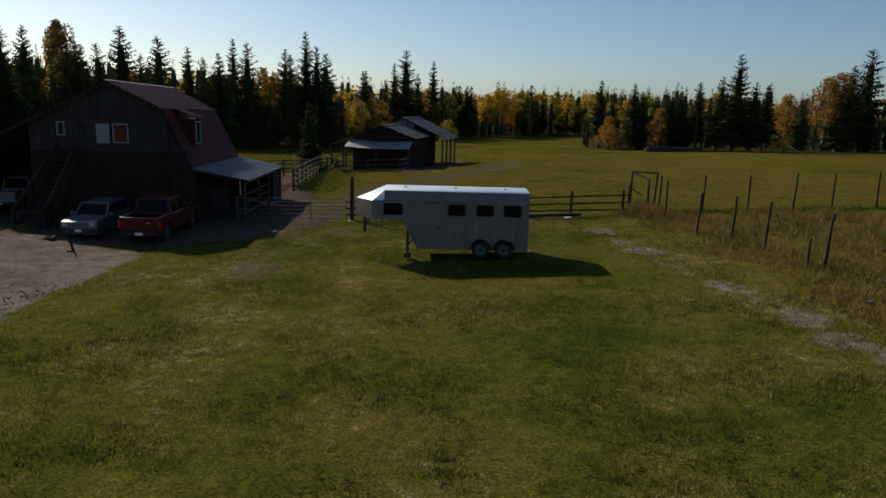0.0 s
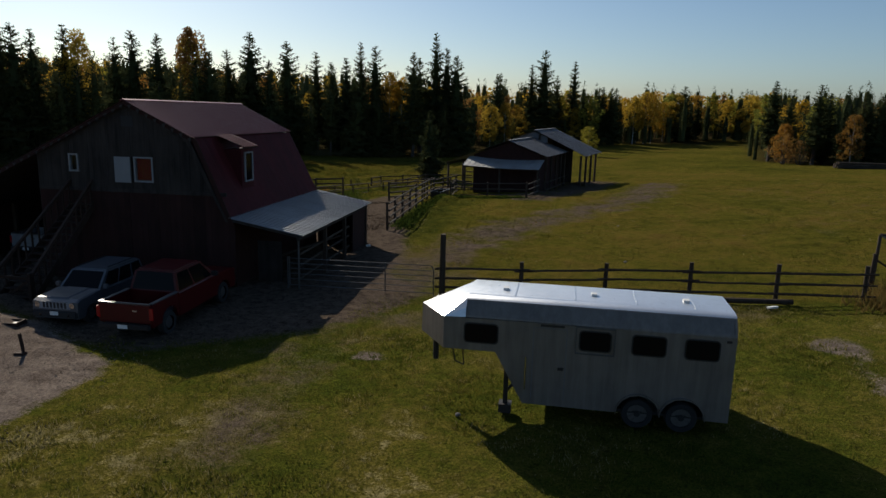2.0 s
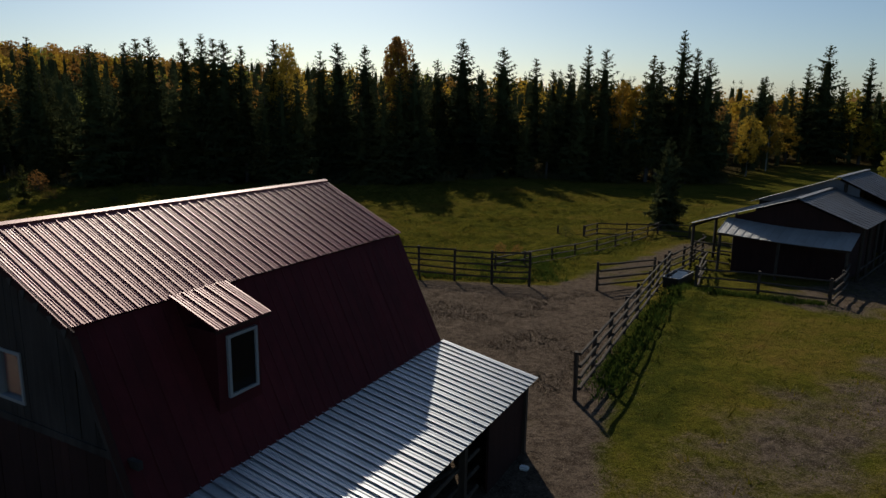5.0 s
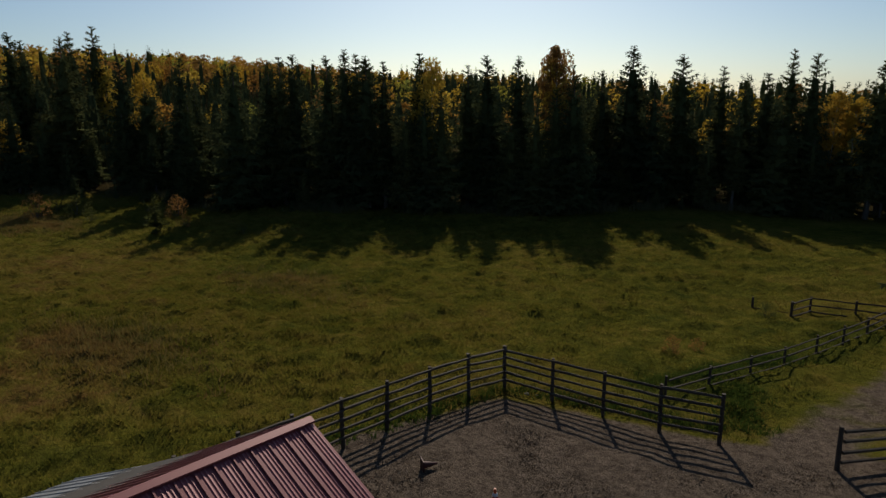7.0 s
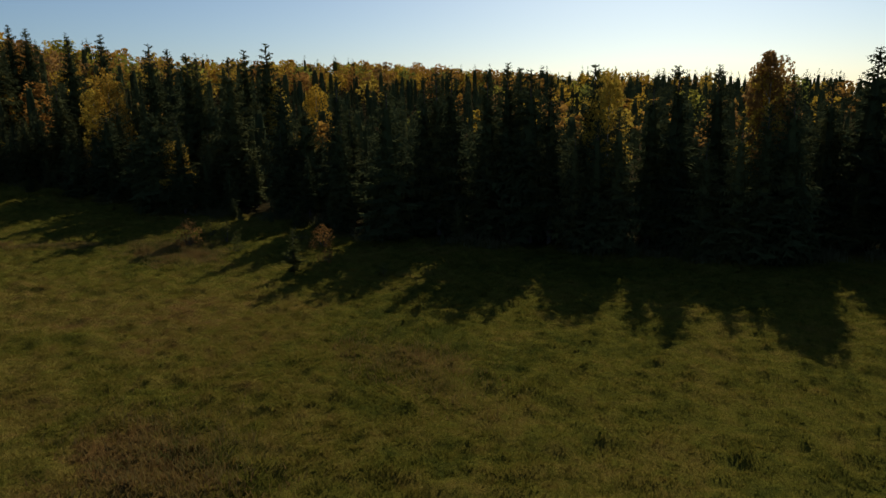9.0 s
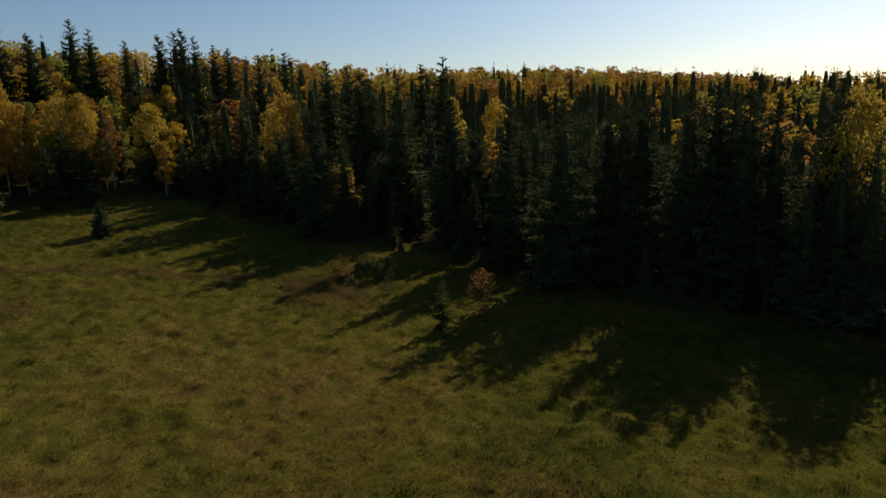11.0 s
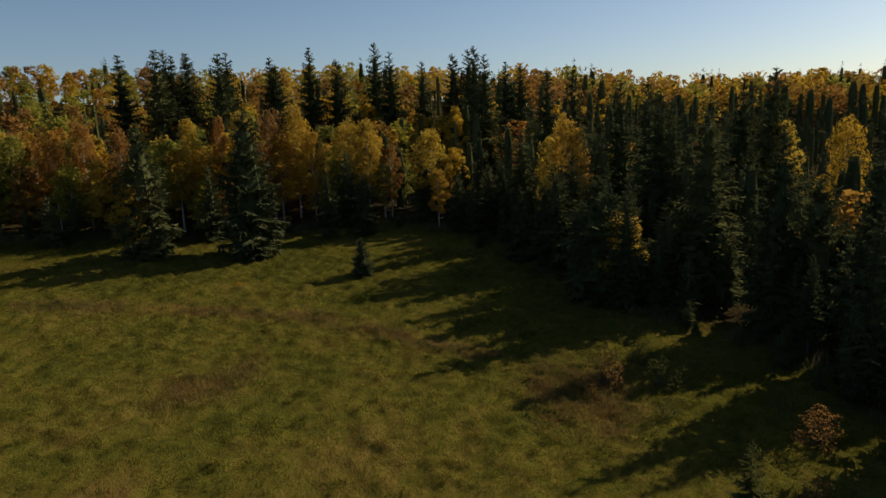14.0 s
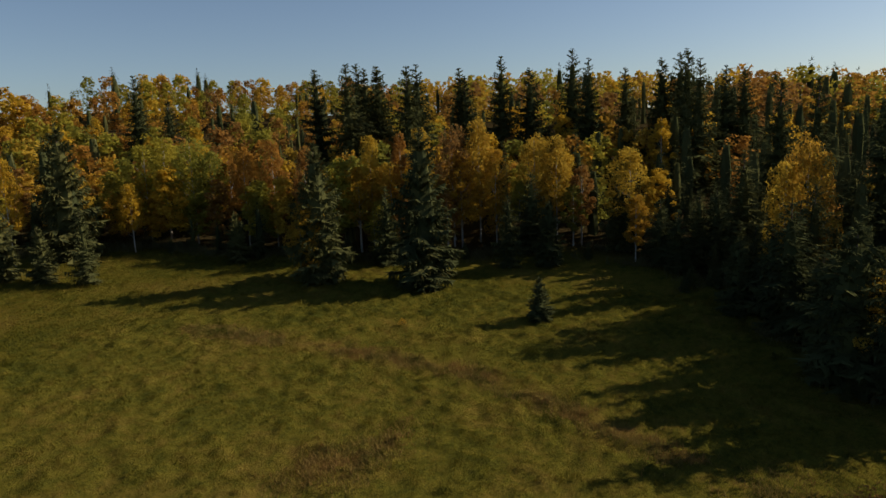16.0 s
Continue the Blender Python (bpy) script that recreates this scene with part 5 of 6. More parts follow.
# trees that stand out: place and height
SOUTH_TIPS = [
    (-85.9, 90.0, 19.4), (-85.8, 92.0, 19.8), (-81.7, 94.3, 19.6), (-80.6, 96.4, 20.4), (-79.5, 97.4, 19.8), (-76.5, 96.5, 19.5), (-74.4, 97.6, 18.8), (-74.2, 103.8, 19.9), (-66.9, 105.1, 18.3),
    (-64.7, 106.2, 19.4), (-64.5, 112.3, 19.4), (-58.2, 115.6, 18.2), (-57.0, 120.7, 17.5), (-53.8, 122.8, 20.6), (-49.4, 128.0, 19.5), (-50.6, 122.9, 16.1), (-44.9, 130.3, 17.9), (-42.5, 131.6, 16.2),
    (-39.0, 129.5, 17.0), (-36.7, 130.8, 19.8), (-34.4, 132.0, 19.3), (-27.0, 130.5, 18.2), (-27.0, 135.5, 17.5), (-24.0, 135.5, 21.9), (-22.0, 135.5, 19.3), (-20.0, 134.5, 17.9),
]
LANE_TIPS = [
    (-15, 163, 15.9), (-11, 173, 14.2), (-6, 176, 21.9), (-9, 177, 18.5), (1, 179, 19.5), (-3, 179, 16.2), (4, 179, 11.6), (7, 182, 13.7), (10, 183, 13.7),
]
LANE_GOLD = [
    (-72.1, 103.9, 19.3), (-59.3, 113.5, 21.0), (-60.4, 114.6, 19.8), (-32, 133, 15.1), (-30, 134, 14.3), (-15, 146, 9.3), (-13, 156, 9.7), (19, 190, 13.0), (16, 187, 11.8),
]
MID_TIPS = [
    (-129.0, 71.0, 21.8), (-127.0, 72.0, 20.7), (-116.0, 74.0, 21.4), (-109.0, 79.0, 18.8), (-99.0, 83.0, 19.1), (-87.0, 89.0, 18.9), (-87.0, 84.0, 18.4), (-137.0, 86.0, 24.8), (-94.5, 81.5, 14.5),
    (-97.5, 84.0, 15.0), (-101.0, 83.0, 13.5),
]
HILL_TIPS = [
    (-169, -16, 23.7), (-164, -10, 24.3), (-170, -5, 23.9), (-170, 4, 22.8), (-170, 5, 21.4), (-178, 9, 23.2), (-180, 14, 20.5), (-188, 20, 22.7), (-185, 24, 21.4),
    (-189, 30, 19.3), (-187, 37, 21.8), (-189, 40, 22.8), (-183, 42, 24.3), (-174, 45, 23.9), (-186, 48, 21.7), (-187, 51, 21.6),
]
WEST_TIPS = [
    (-152, -60, 22.9), (-152, -51, 19.4), (-164, -24, 24.5), (-157, -12, 26.4), (-168, -17, 24.9), (-164, -10, 24.9), (-161, -2, 25.1),
]
BACK_TIPS = [
    (-137, 67, 23.0), (-150, 72, 22.9), (-140, 83, 23.6), (-146, 61, 24.0), (-161, 57, 22.9),
]
LONE = [
    (-128, 18, 20.0), (-134, 9, 11.2), (-128, -13, 7.5), (-111, -23, 10.4), (-118, -36, 20.1), (-109, -29, 7.7), (-107, -35, 12.5), (-124, 5, 18.1), (-122, 35, 5.1),
    (-130, 54, 8.3), (-130, 57, 10.3), (-129, 60, 10.1), (-133, 3, 4.2), (-136, 48, 2.3), (-139, 25, 10.1), (-141, 30, 8.8), (-78, 69, 4.7), (-16, 92, 8.6),
]
FRONT_ASPENS = [
    (-140, 3, 17.7), (-142, 7, 17.9), (-141, 11, 18.8), (-148, 17, 18.5), (-145, 14, 17.8), (-150, 25, 15.7), (-151, 28, 15.6), (-150, 32, 11.9), (-147, 20, 14.6),
]
LIME_ASPENS = [
    (-133, -32, 16.9), (-130, -33, 15.9), (-133, -26, 16.5), (-134, -23, 15.2),
]
RUST_ASPENS = [
    (-135, -17, 16.2), (-137, -13, 17.0), (-136, -6, 16.1), (-136, -21, 13.8),
]
LATE_GOLD = [
    (-149, 39, 14.5), (-133, 60, 18.4), (-135, 58, 15.9), (-156, 102, 18.8), (-136, 87, 18.3), (-175, 39, 13.9),
]
STRAY_GOLD = [
    (-123, 4, 10.6), (-125, -31, 10.7), (-112, -40, 15.4),
]
COPSE_TIPS = [
    (32, 128, 12.6), (35, 117, 11.3), (38, 114, 9.0), (42, 114, 9.9), (45, 114, 11.3), (47, 110, 11.9), (50, 111, 15.5), (52, 109, 11.0), (56, 113, 10.9), (73, 118, 14.7),
    (77, 120, 17.8), (40, 115, 9.5), (33, 123, 10.0), (37, 119, 10.2), (71, 117, 11.4), (62, 113, 8.7),
]
COPSE_GOLD = [
    (32, 121, 6.0), (38, 112, 7.1), (72, 119, 13.8), (61, 116, 9.7), (69, 118, 12.8), (58, 111, 2.6),
]
FIELD_TIPS = [
    (8, 183, 13.8), (11, 182, 13.6), (30, 203, 14.6), (-15, 157, 15.6), (16, 189, 9.6), (35, 210, 10.6),
]
FIELD_GOLD = [
    (21, 193, 12.8), (17, 190, 11.4), (50, 271, 11.1), (64, 311, 7.6), (25, 202, 10.5),
]


def plant_marked():
    for rows, kind, hue in ((SOUTH_TIPS, "spruce", 0), (LANE_TIPS, "spruce", 0), (MID_TIPS, "spruce", 0), (HILL_TIPS, "spruce", 0), (WEST_TIPS, "spruce", 0), (BACK_TIPS, "spruce", 0),
                            (COPSE_TIPS, "spruce", 0), (FIELD_TIPS, "spruce", 0), (LANE_GOLD, "aspen", 0), (FRONT_ASPENS, "aspen", None), (LIME_ASPENS, "aspen", 2), (RUST_ASPENS, "aspen", 1),
                            (LATE_GOLD, "aspen", 0), (STRAY_GOLD, "aspen", 0), (COPSE_GOLD, "aspen", 1), (FIELD_GOLD, "aspen", 0)):
        for i, (x, y, h) in enumerate(rows):
            k = hue if hue is not None else (0, 1, 0)[i % 3]
            if rows is LANE_GOLD and i < 2:
                k = (0, 1)[i]
                for dx in (-1.6, 0.0, 1.5):
                    plant("spruce", x + 3.2 + dx, y - 4.6 + dx, h * (0.74 + dx * 0.04), which=0)
            low = kind == "aspen" and h < 8
            plant(kind, x, y, h, which=3 if low else (TREE_RND.choice((0, 1, 2, 4, 5)) if kind == "spruce" else None), hue=k, wide=TREE_RND.uniform(0.95, 1.25) * (1.25 if x > 20 else 1.0) if kind == "spruce" else TREE_RND.uniform(0.9, 1.15) * (0.7 if h > 14.5 and rows is not LIME_ASPENS else 1.0))
    for x, y, h in LONE:
        big = h > 12
        if x > -80:
            plant("spruce", x, y, h, which=9 if x < -20 else 6, wide=1.1 if x < -20 else 0.75, label="young open spruce standing alone in the grass")
            continue
        plant("spruce", x, y, h, which=6 if h < 9 or big else 3, wide=0.85 if big else (0.95 if h > 6 else 1.1), label="lone dark spruce standing in the meadow grass" if h < 9 else "tall full spruce in front of golden aspens")
    plant("aspen", 4, 140, 5.6, which=3, hue=2, wide=1.4, label="round yellow-green young aspen in the far field")


plant_marked()


def autumn_share(x, y):
    """How many of the trees at a place are aspens, and of what colours."""
    if x < -118 and y < 8:
        return 0.72, (0.4, 0.32, 0.28)
    if x < -128 and y < 42:
        return 0.6 if y < 26 else 0.2, (0.58, 0.28, 0.14)
    if x < -230 and y < 420:
        high = gz(x, y) > 12.5
        return (0.75 if y < 60 else 0.62 if high else 0.06), (0.34, 0.56, 0.1)
    if x < -150 and y < 75:
        return 0.25 if y < 25 else 0.08, (0.5, 0.4, 0.1)
    if y > 165 and -40 < x < 70:
        return 0.3, (0.6, 0.16, 0.24)
    if x > 20:
        return 0.1, (0.5, 0.4, 0.1)
    return (0.03 if y < 140 else 0.09), (0.6, 0.3, 0.1)


def plant_wood():
    rng = np.random.default_rng(5)
    sp_mid = [spruce_tris(np.random.default_rng(70 + i), 10.0, (2.1, 1.75, 2.3, 1.9)[i], 26, 7, 4, 0.08, 0.36) for i in range(4)]
    sp_lo = [spruce_tris(np.random.default_rng(90 + i), 10.0, (2.1, 1.8, 2.3)[i], 17, 7, 3, 0.32, 0.4, 0.05) for i in range(3)]
    sp_far = [spruce_tris(np.random.default_rng(80 + i), 10.0, (2.0, 1.7, 2.3)[i], 13, 5, 2, 0.4, 0.42, 0.0) for i in range(3)]
    as_lo = [leaf_tris(np.random.default_rng(95 + i), 10.0, (1.9, 1.6)[i], 22, 90, 0.17, 0.25)[0] for i in range(2)]
    as_mid = [leaf_tris(np.random.default_rng(97 + i), 10.0, (2.2, 1.8)[i], 16, 46, 0.25, 0.25)[0] for i in range(2)]
    as_far = [leaf_tris(np.random.default_rng(85 + i), 10.0, (3.0, 2.6)[i], 13, 20, 0.38, 0.3, 0.5)[0] for i in range(2)]
    stuff = {k: [] for k in ("spruce", "gold", "orange", "lime")}
    tones = {k: [] for k in stuff}
    count = 0
    for band, (step, d0, d1) in enumerate(((3.7, 0.0, 10.5), (5.0, 10.5, 42.0), (6.6, 42.0, 480.0))):
        x0, x1, y0, y1 = ((-160, 130, -75, 240), (-215, 190, -110, 270), (-620, 330, -330, 720))[band]
        gx, gy = np.meshgrid(np.arange(x0, x1, step), np.arange(y0, y1, step))
        px = (gx + rng.uniform(-0.42, 0.42, gx.shape) * step).ravel()
        py = (gy + rng.uniform(-0.42, 0.42, gx.shape) * step).ravel()
        d = np.maximum(inside(px, py, WOOD), inside(px, py, COPSE))
        keep = (d > d0) & (d <= d1)
        for x, y, dd in zip(px[keep], py[keep], d[keep]):
            if band and x > 0 and y < 100:
                continue
            if band == 2 and ((gz(x, y) < 1.5 and dd > 130) or (x > -330 and y < 90 and dd > 210) or x < -460 or y > 430
                              or (y > 110 and x > -150 and dd > 60 and rng.random() < 0.5) or (x < -360 and y < 60)):
                continue
            share, hues = autumn_share(x, y)
            thin = 0.55 if x > 20 and y < 200 else (0.88 if band == 0 else 0.97)
            if rng.random() > thin:
                continue
            aspen = rng.random() < share and not (dd < 8 and y > 62 and -110 < x < -16)
            if aspen:
                hue = int(rng.choice(3, p=np.array(hues) / sum(hues)))
                h = rng.uniform(9.0, 14.0)
                if band == 0 and x < -118:
                    h = rng.uniform(7.5, 14.5)
            else:
                hue = 0
                h = rng.uniform(7.0, 12.0) if rng.random() < 0.72 else rng.uniform(12.0, 15.5 if band == 0 else 17.0)
                if dd < 5 and x > -91:
                    h *= rng.uniform(0.6, 1.05)
                elif dd < 4 and rng.random() < 0.35:
                    h *= 0.6
            if dd < 7 and -98 < x < -78 and y < 96:
                h *= 0.68
            if x < -160 and y < 40:
                h *= 0.84
            if y > 160 and x > -40:
                h *= 0.92
            if x > 20 and y < 160:
                h *= 0.68
            a, s, wd = rng.uniform(0, 6.28), h / 10.0, rng.uniform(1.0, 1.4)
            if band == 0 and count < 150 and dd < 6.5 and x < -20 and y > 0:
                count += 1
                plant("aspen" if aspen else "spruce", x, y, h, hue=hue, wide=wd)
                continue
            if band == 2:
                src = (as_mid if dd < 85 and x < -118 and y < 60 else as_far) if aspen else sp_far
            else:
                src = (as_mid if band else as_lo) if aspen else (sp_mid if dd < 6.5 and x < 20 and y < 150 else sp_lo if dd < 14 else sp_far)
            tri = src[rng.integers(len(src))]
            ca, sa = math.cos(a) * s * wd, math.sin(a) * s * wd
            rot = np.array([[ca, sa, 0], [-sa, ca, 0], [0, 0, s]])
            kind = ("gold", "orange", "lime")[hue] if aspen else "spruce"
            stuff[kind].append(tri @ rot + np.array([x, y, gz(x, y)]))
            tones[kind].append(np.full(len(tri), rng.random()))
    mats = {"spruce": M_SPRUCE, "gold": M_GOLD, "orange": M_ORANGE, "lime": M_LIME}
    names = {"spruce": ("spruce_woods", "dense dark spruce woods behind the meadow"), "gold": ("golden_aspen_woods", "golden aspen crowns among the woods"),
             "orange": ("orange_aspen_woods", "orange aspen crowns on the hillside"), "lime": ("green_aspen_woods", "yellow-green aspen crowns among the woods")}
    for k, v in stuff.items():
        if v:
            tagged(new(names[k][0], tri_mesh(names[k][0], np.concatenate(v), mats[k], np.concatenate(tones[k]))), names[k][1], "woods", kind="stuff")


plant_wood()


def plant_edge():
    """Seedlings and young spruces that stand free along the wood edge."""
    rnd = random.Random(12)
    n = 0
    while n < 46:
        i = rnd.randrange(8, len(WOOD_EDGE) - 4)
        (ax, ay), (bx, by) = WOOD_EDGE[i], WOOD_EDGE[i + 1]
        f = rnd.random()
        x, y = ax + (bx - ax) * f + rnd.uniform(-2.5, 2.5), ay + (by - ay) * f + rnd.uniform(-2.5, 2.5)
        if float(inside(np.array([x]), np.array([y]), WOOD)[0]) > 0.3:
            continue
        plant("spruce", x, y, rnd.uniform(0.9, 3.4), which=rnd.choice((9, 3, 6)), wide=rnd.uniform(0.9, 1.3), label="small spruce seedling at the wood edge")
        n += 1


plant_edge()


# ---- parked vehicles ----
def arch_line(y0, y1, zb, wheels, r):
    """Lower edge of a body from y0 to y1 with round wheel arches."""
    pts = [(y0, zb)]
    for c in sorted(wheels):
        for k in range(9):
            a = math.pi - math.pi * k / 8
            pts.append((c + r * math.cos(a), max(zb, zb + r * math.sin(a) * 0.92)))
    return pts + [(y1, zb)]


def body_bm(outline, half, round_by=0.06, tuck=0.03):
    """A car body drawn out across x from its side outline, with softened sides."""
    bm = B()
    n = len(outline)
    rows = []
    for x, s in ((-half, 1), (-half + round_by, 0), (half - round_by, 0), (half, 1)):
        cy, cz = sum(p[0] for p in outline) / n, sum(p[1] for p in outline) / n
        rows.append([bm.verts.new((x, y + (cy - y) * 0.012 * s, z - (tuck * s if z > cz else 0))) for y, z in outline])
    for a, b in zip(rows, rows[1:]):
        for i in range(n):
            bm.faces.new((a[i], a[(i + 1) % n], b[(i + 1) % n], b[i]))
    bm.faces.new(rows[0][::-1]), bm.faces.new(rows[-1])
    return bm


def cabin(parent, y0, y1, t0, t1, zl, zh, half, inset, paint, glass_rows):
    """Roof and pillars over a waist line, with panes set in."""
    bm = B()
    lo = [(-half, y0, zl), (half, y0, zl), (half, y1, zl), (-half, y1, zl)]
    hi = [(-half + inset, t0, zh), (half - inset, t0, zh), (half - inset, t1, zh), (-half + inset, t1, zh)]
    hexa(bm, lo, hi)
    bmesh.ops.bevel(bm, geom=[e for e in bm.edges if min(v.co.z for v in e.verts) > zl + 0.01], offset=0.06, segments=2, affect="EDGES")
    cab = part("cabin", bm, paint, parent)

    def side(f, y, out):
        x = half - inset * f + out
        return x, y, zl + (zh - zl) * f
    for s in (-1, 1):
        for a, b in glass_rows:
            bm = B()
            q = []
            for f, e in ((0.06, 0), (0.06, 1), (0.86, 1), (0.86, 0)):
                lo_y, hi_y = y0 + (t0 - y0) * f, y1 + (t1 - y1) * f
                u = (a, b)[e]
                x, y, z = side(f, lo_y + (hi_y - lo_y) * u, 0.006)
                q.append((s * x, y, z))
            hexa(bm, q, [(p[0] - s * 0.03, p[1], p[2]) for p in q])
            part("side_window", bm, M_GLASS, cab)
    for ya, yb, d in ((y1, t1, 0.012), (y0, t0, -0.012)):
        bm = B()
        q = []
        for f, s in ((0.08, -1), (0.08, 1), (0.9, 1), (0.9, -1)):
            q.append((s * (half - inset * f - 0.09), ya + (yb - ya) * f + d, zl + (zh - zl) * f))
        hexa(bm, q, [(p[0], p[1] - d * 3, p[2]) for p in q])
        part("windscreen" if d > 0 else "rear_window", bm, M_GLASS, cab)
    return cab


def four_wheels(parent, ys, half, r):
    for y in ys:
        for s in (-1, 1):
            bm = B()
            n = 18
            prof = [(r * 0.6, 0.11), (r * 0.94, 0.11), (r, 0.07), (r, -0.07), (r * 0.94, -0.11), (r * 0.6, -0.11)]
            x = s * (half - 0.13)
            rings = [[bm.verts.new((x + b, y + a * math.cos(t), r + a * math.sin(t))) for a, b in prof] for t in (2 * math.pi * j / n for j in range(n))]
            for j in range(n):
                for i in range(len(prof) - 1):
                    bm.faces.new((rings[j][i], rings[(j + 1) % n][i], rings[(j + 1) % n][i + 1], rings[j][i + 1]))
            w = part("wheel", bm, M_TYRE, parent, "black tyre")
            part("rim", pole(B(), (x + s * 0.02, y, r), (x + s * 0.085, y, r), r * 0.58, r * 0.46, 14), M_RIM, w, "alloy rim")


def mirrors(parent, y, z, half, material):
    for s in (-1, 1):
        bm = B()
        box(bm, s * half - 0.02 + (0.0 if s > 0 else -0.18), s * half + 0.02 + (0.18 if s > 0 else 0.0), y - 0.06, y + 0.06, z, z + 0.17)
        bmesh.ops.bevel(bm, geom=list(bm.edges), offset=0.03, segments=2, affect="EDGES")
        part("wing_mirror", bm, material, parent)


def build_suv():
    x, y = -15.38, 31.4
    car = tagged(root("parked_car", (x, y, gz(x, y)), 182), "silver boxy off-roader parked nose-out before the barn", "car")
    half, r = 0.89, 0.36
    outline = arch_line(-2.18, 2.12, 0.36, (-1.33, 1.3), 0.44) + [(2.16, 0.62), (2.14, 0.98), (1.95, 1.06), (0.85, 1.12), (0.7, 1.08), (-2.12, 1.08), (-2.2, 0.8)]
    body = part("body", body_bm(outline, half), M_SILVER, car)
    cabin(car, -2.14, 0.8, -2.0, 0.12, 1.07, 1.68, half - 0.05, 0.12, M_SILVER, ((0.04, 0.28), (0.31, 0.6), (0.63, 0.93)))
    part("hood_bulge", hexb([(-0.5, 0.8, 1.1), (0.5, 0.8, 1.1), (0.45, 2.0, 1.04), (-0.45, 2.0, 1.04)], [(-0.42, 0.85, 1.16), (0.42, 0.85, 1.16), (0.38, 1.95, 1.1), (-0.38, 1.95, 1.1)]), M_SILVER, body)
    grille = part("grille", box(B(), -0.62, 0.62, 2.135, 2.16, 0.72, 0.97), M_CARWHITE, car, "pale slotted grille panel")
    for i in range(7):
        gx = -0.42 + i * 0.14
        part("slot", box(B(), gx - 0.04, gx + 0.04, 2.15, 2.168, 0.75, 0.95), M_DARK, grille)
    for s in (-1, 1):
        part("headlight", pole(B(), (s * 0.68, 2.1, 0.86), (s * 0.68, 2.17, 0.86), 0.11, 0.1, 14), M_CHROME, car, "round clear headlight")
        part("fog_lamp", pole(B(), (s * 0.55, 2.15, 0.5), (s * 0.55, 2.22, 0.5), 0.05, n=10), M_CHROME, car)
    bm = box(B(), -half + 0.02, half - 0.02, 2.05, 2.22, 0.4, 0.66)
    bmesh.ops.bevel(bm, geom=list(bm.edges), offset=0.04, segments=2, affect="EDGES")
    part("bumper", bm, plain("dark_plastic", (0.025, 0.027, 0.03), 0.6), car)
    part("number_plate", box(B(), -0.16, 0.16, 2.222, 2.23, 0.5, 0.64), M_WHITE, car, "plain white plate")
    mirrors(car, 0.62, 1.1, half, M_SILVER)
    for s in (-1, 1):
        part("roof_rail", pole(B(), (s * 0.62, -1.7, 1.73), (s * 0.62, -0.1, 1.73), 0.02), M_DARK, car)
    four_wheels(car, (-1.33, 1.3), half, r)
    car.scale = (0.88, 0.88, 0.9)


def hexb(lo, hi):
    bm = B()
    hexa(bm, lo, hi)
    return bm


def build_pickup(x, y, rz, paint, label):
    car = tagged(root("pickup_truck", (x, y, gz(x, y)), rz), label, "truck")
    half, r = 0.87, 0.38
    front = arch_line(-1.2, 2.62, 0.42, (1.72,), 0.47) + [(2.66, 0.7), (2.62, 1.08), (2.4, 1.14), (1.3, 1.2), (1.1, 1.18), (-1.2, 1.18)]
    body = part("body", body_bm(front, half), paint, car)
    for s in (-1, 1):
        ol = arch_line(-2.66, -1.24, 0.5, (-1.75,), 0.44) + [(-1.24, 1.2), (-2.66, 1.2)]
        part("bed_side", prism(B(), ol, "x", s * half - (0.09 if s > 0 else 0), s * half + (0 if s > 0 else 0.09)), paint, car)
        part("bed_rail", box(B(), s * half - (0.12 if s > 0 else 0.015), s * half + (0.015 if s > 0 else 0.12), -2.66, -1.24, 1.2, 1.235), M_RIM, car, "worn bright bed rail")
    part("bed_floor", box(B(), -half + 0.09, half - 0.09, -2.6, -1.24, 0.66, 0.72), M_DARK, car)
    bm = box(B(), -half + 0.02, half - 0.02, -2.72, -2.64, 0.62, 1.2)
    bmesh.ops.bevel(bm, geom=list(bm.edges), offset=0.02, segments=2, affect="EDGES")
    gate = part("tailgate", bm, paint, car)
    part("tailgate_cap", box(B(), -half + 0.04, half - 0.04, -2.73, -2.63, 1.2, 1.235), M_RIM, gate, "bright metal top edge")
    part("latch", box(B(), 0.28, 0.42, -2.735, -2.72, 0.98, 1.03), M_CHROME, gate)
    bm = box(B(), -half + 0.03, half - 0.03, -2.86, -2.72, 0.46, 0.62)
    bmesh.ops.bevel(bm, geom=list(bm.edges), offset=0.03, segments=2, affect="EDGES")
    part("rear_bumper", bm, M_DARK, car)
    part("number_plate", box(B(), -0.16, 0.16, -2.87, -2.86, 0.48, 0.6), M_WHITE, car, "plain white plate")
    for s in (-1, 1):
        part("tail_lamp", box(B(), s * 0.86 - 0.06, s * 0.86 + 0.06, -2.725, -2.68, 0.75, 1.1), plain("red_lens", (0.35, 0.01, 0.01), 0.2), car, "red lens")
        part("headlight", box(B(), s * 0.74 - 0.14, s * 0.74 + 0.14, 2.58, 2.655, 0.78, 1.0), M_CHROME, car)
    part("front_bumper", box(B(), -half + 0.02, half - 0.02, 2.5, 2.76, 0.46, 0.68), M_CHROME, car)
    cabin(car, -1.2, 1.2, -1.03, 0.5, 1.17, 1.84, half - 0.04, 0.15, paint, ((0.05, 0.42), (0.46, 0.92)))
    mirrors(car, 0.95, 1.2, half, M_DARK)
    four_wheels(car, (-1.75, 1.72), half, r)


build_suv()
build_pickup(-12.38, 31.5, 1, M_TRUCKRED, "red pickup truck parked tail-out before the barn")
build_pickup(-24.1, 41.0, 0, M_CARWHITE, "white pickup truck under the barn's open side roof")


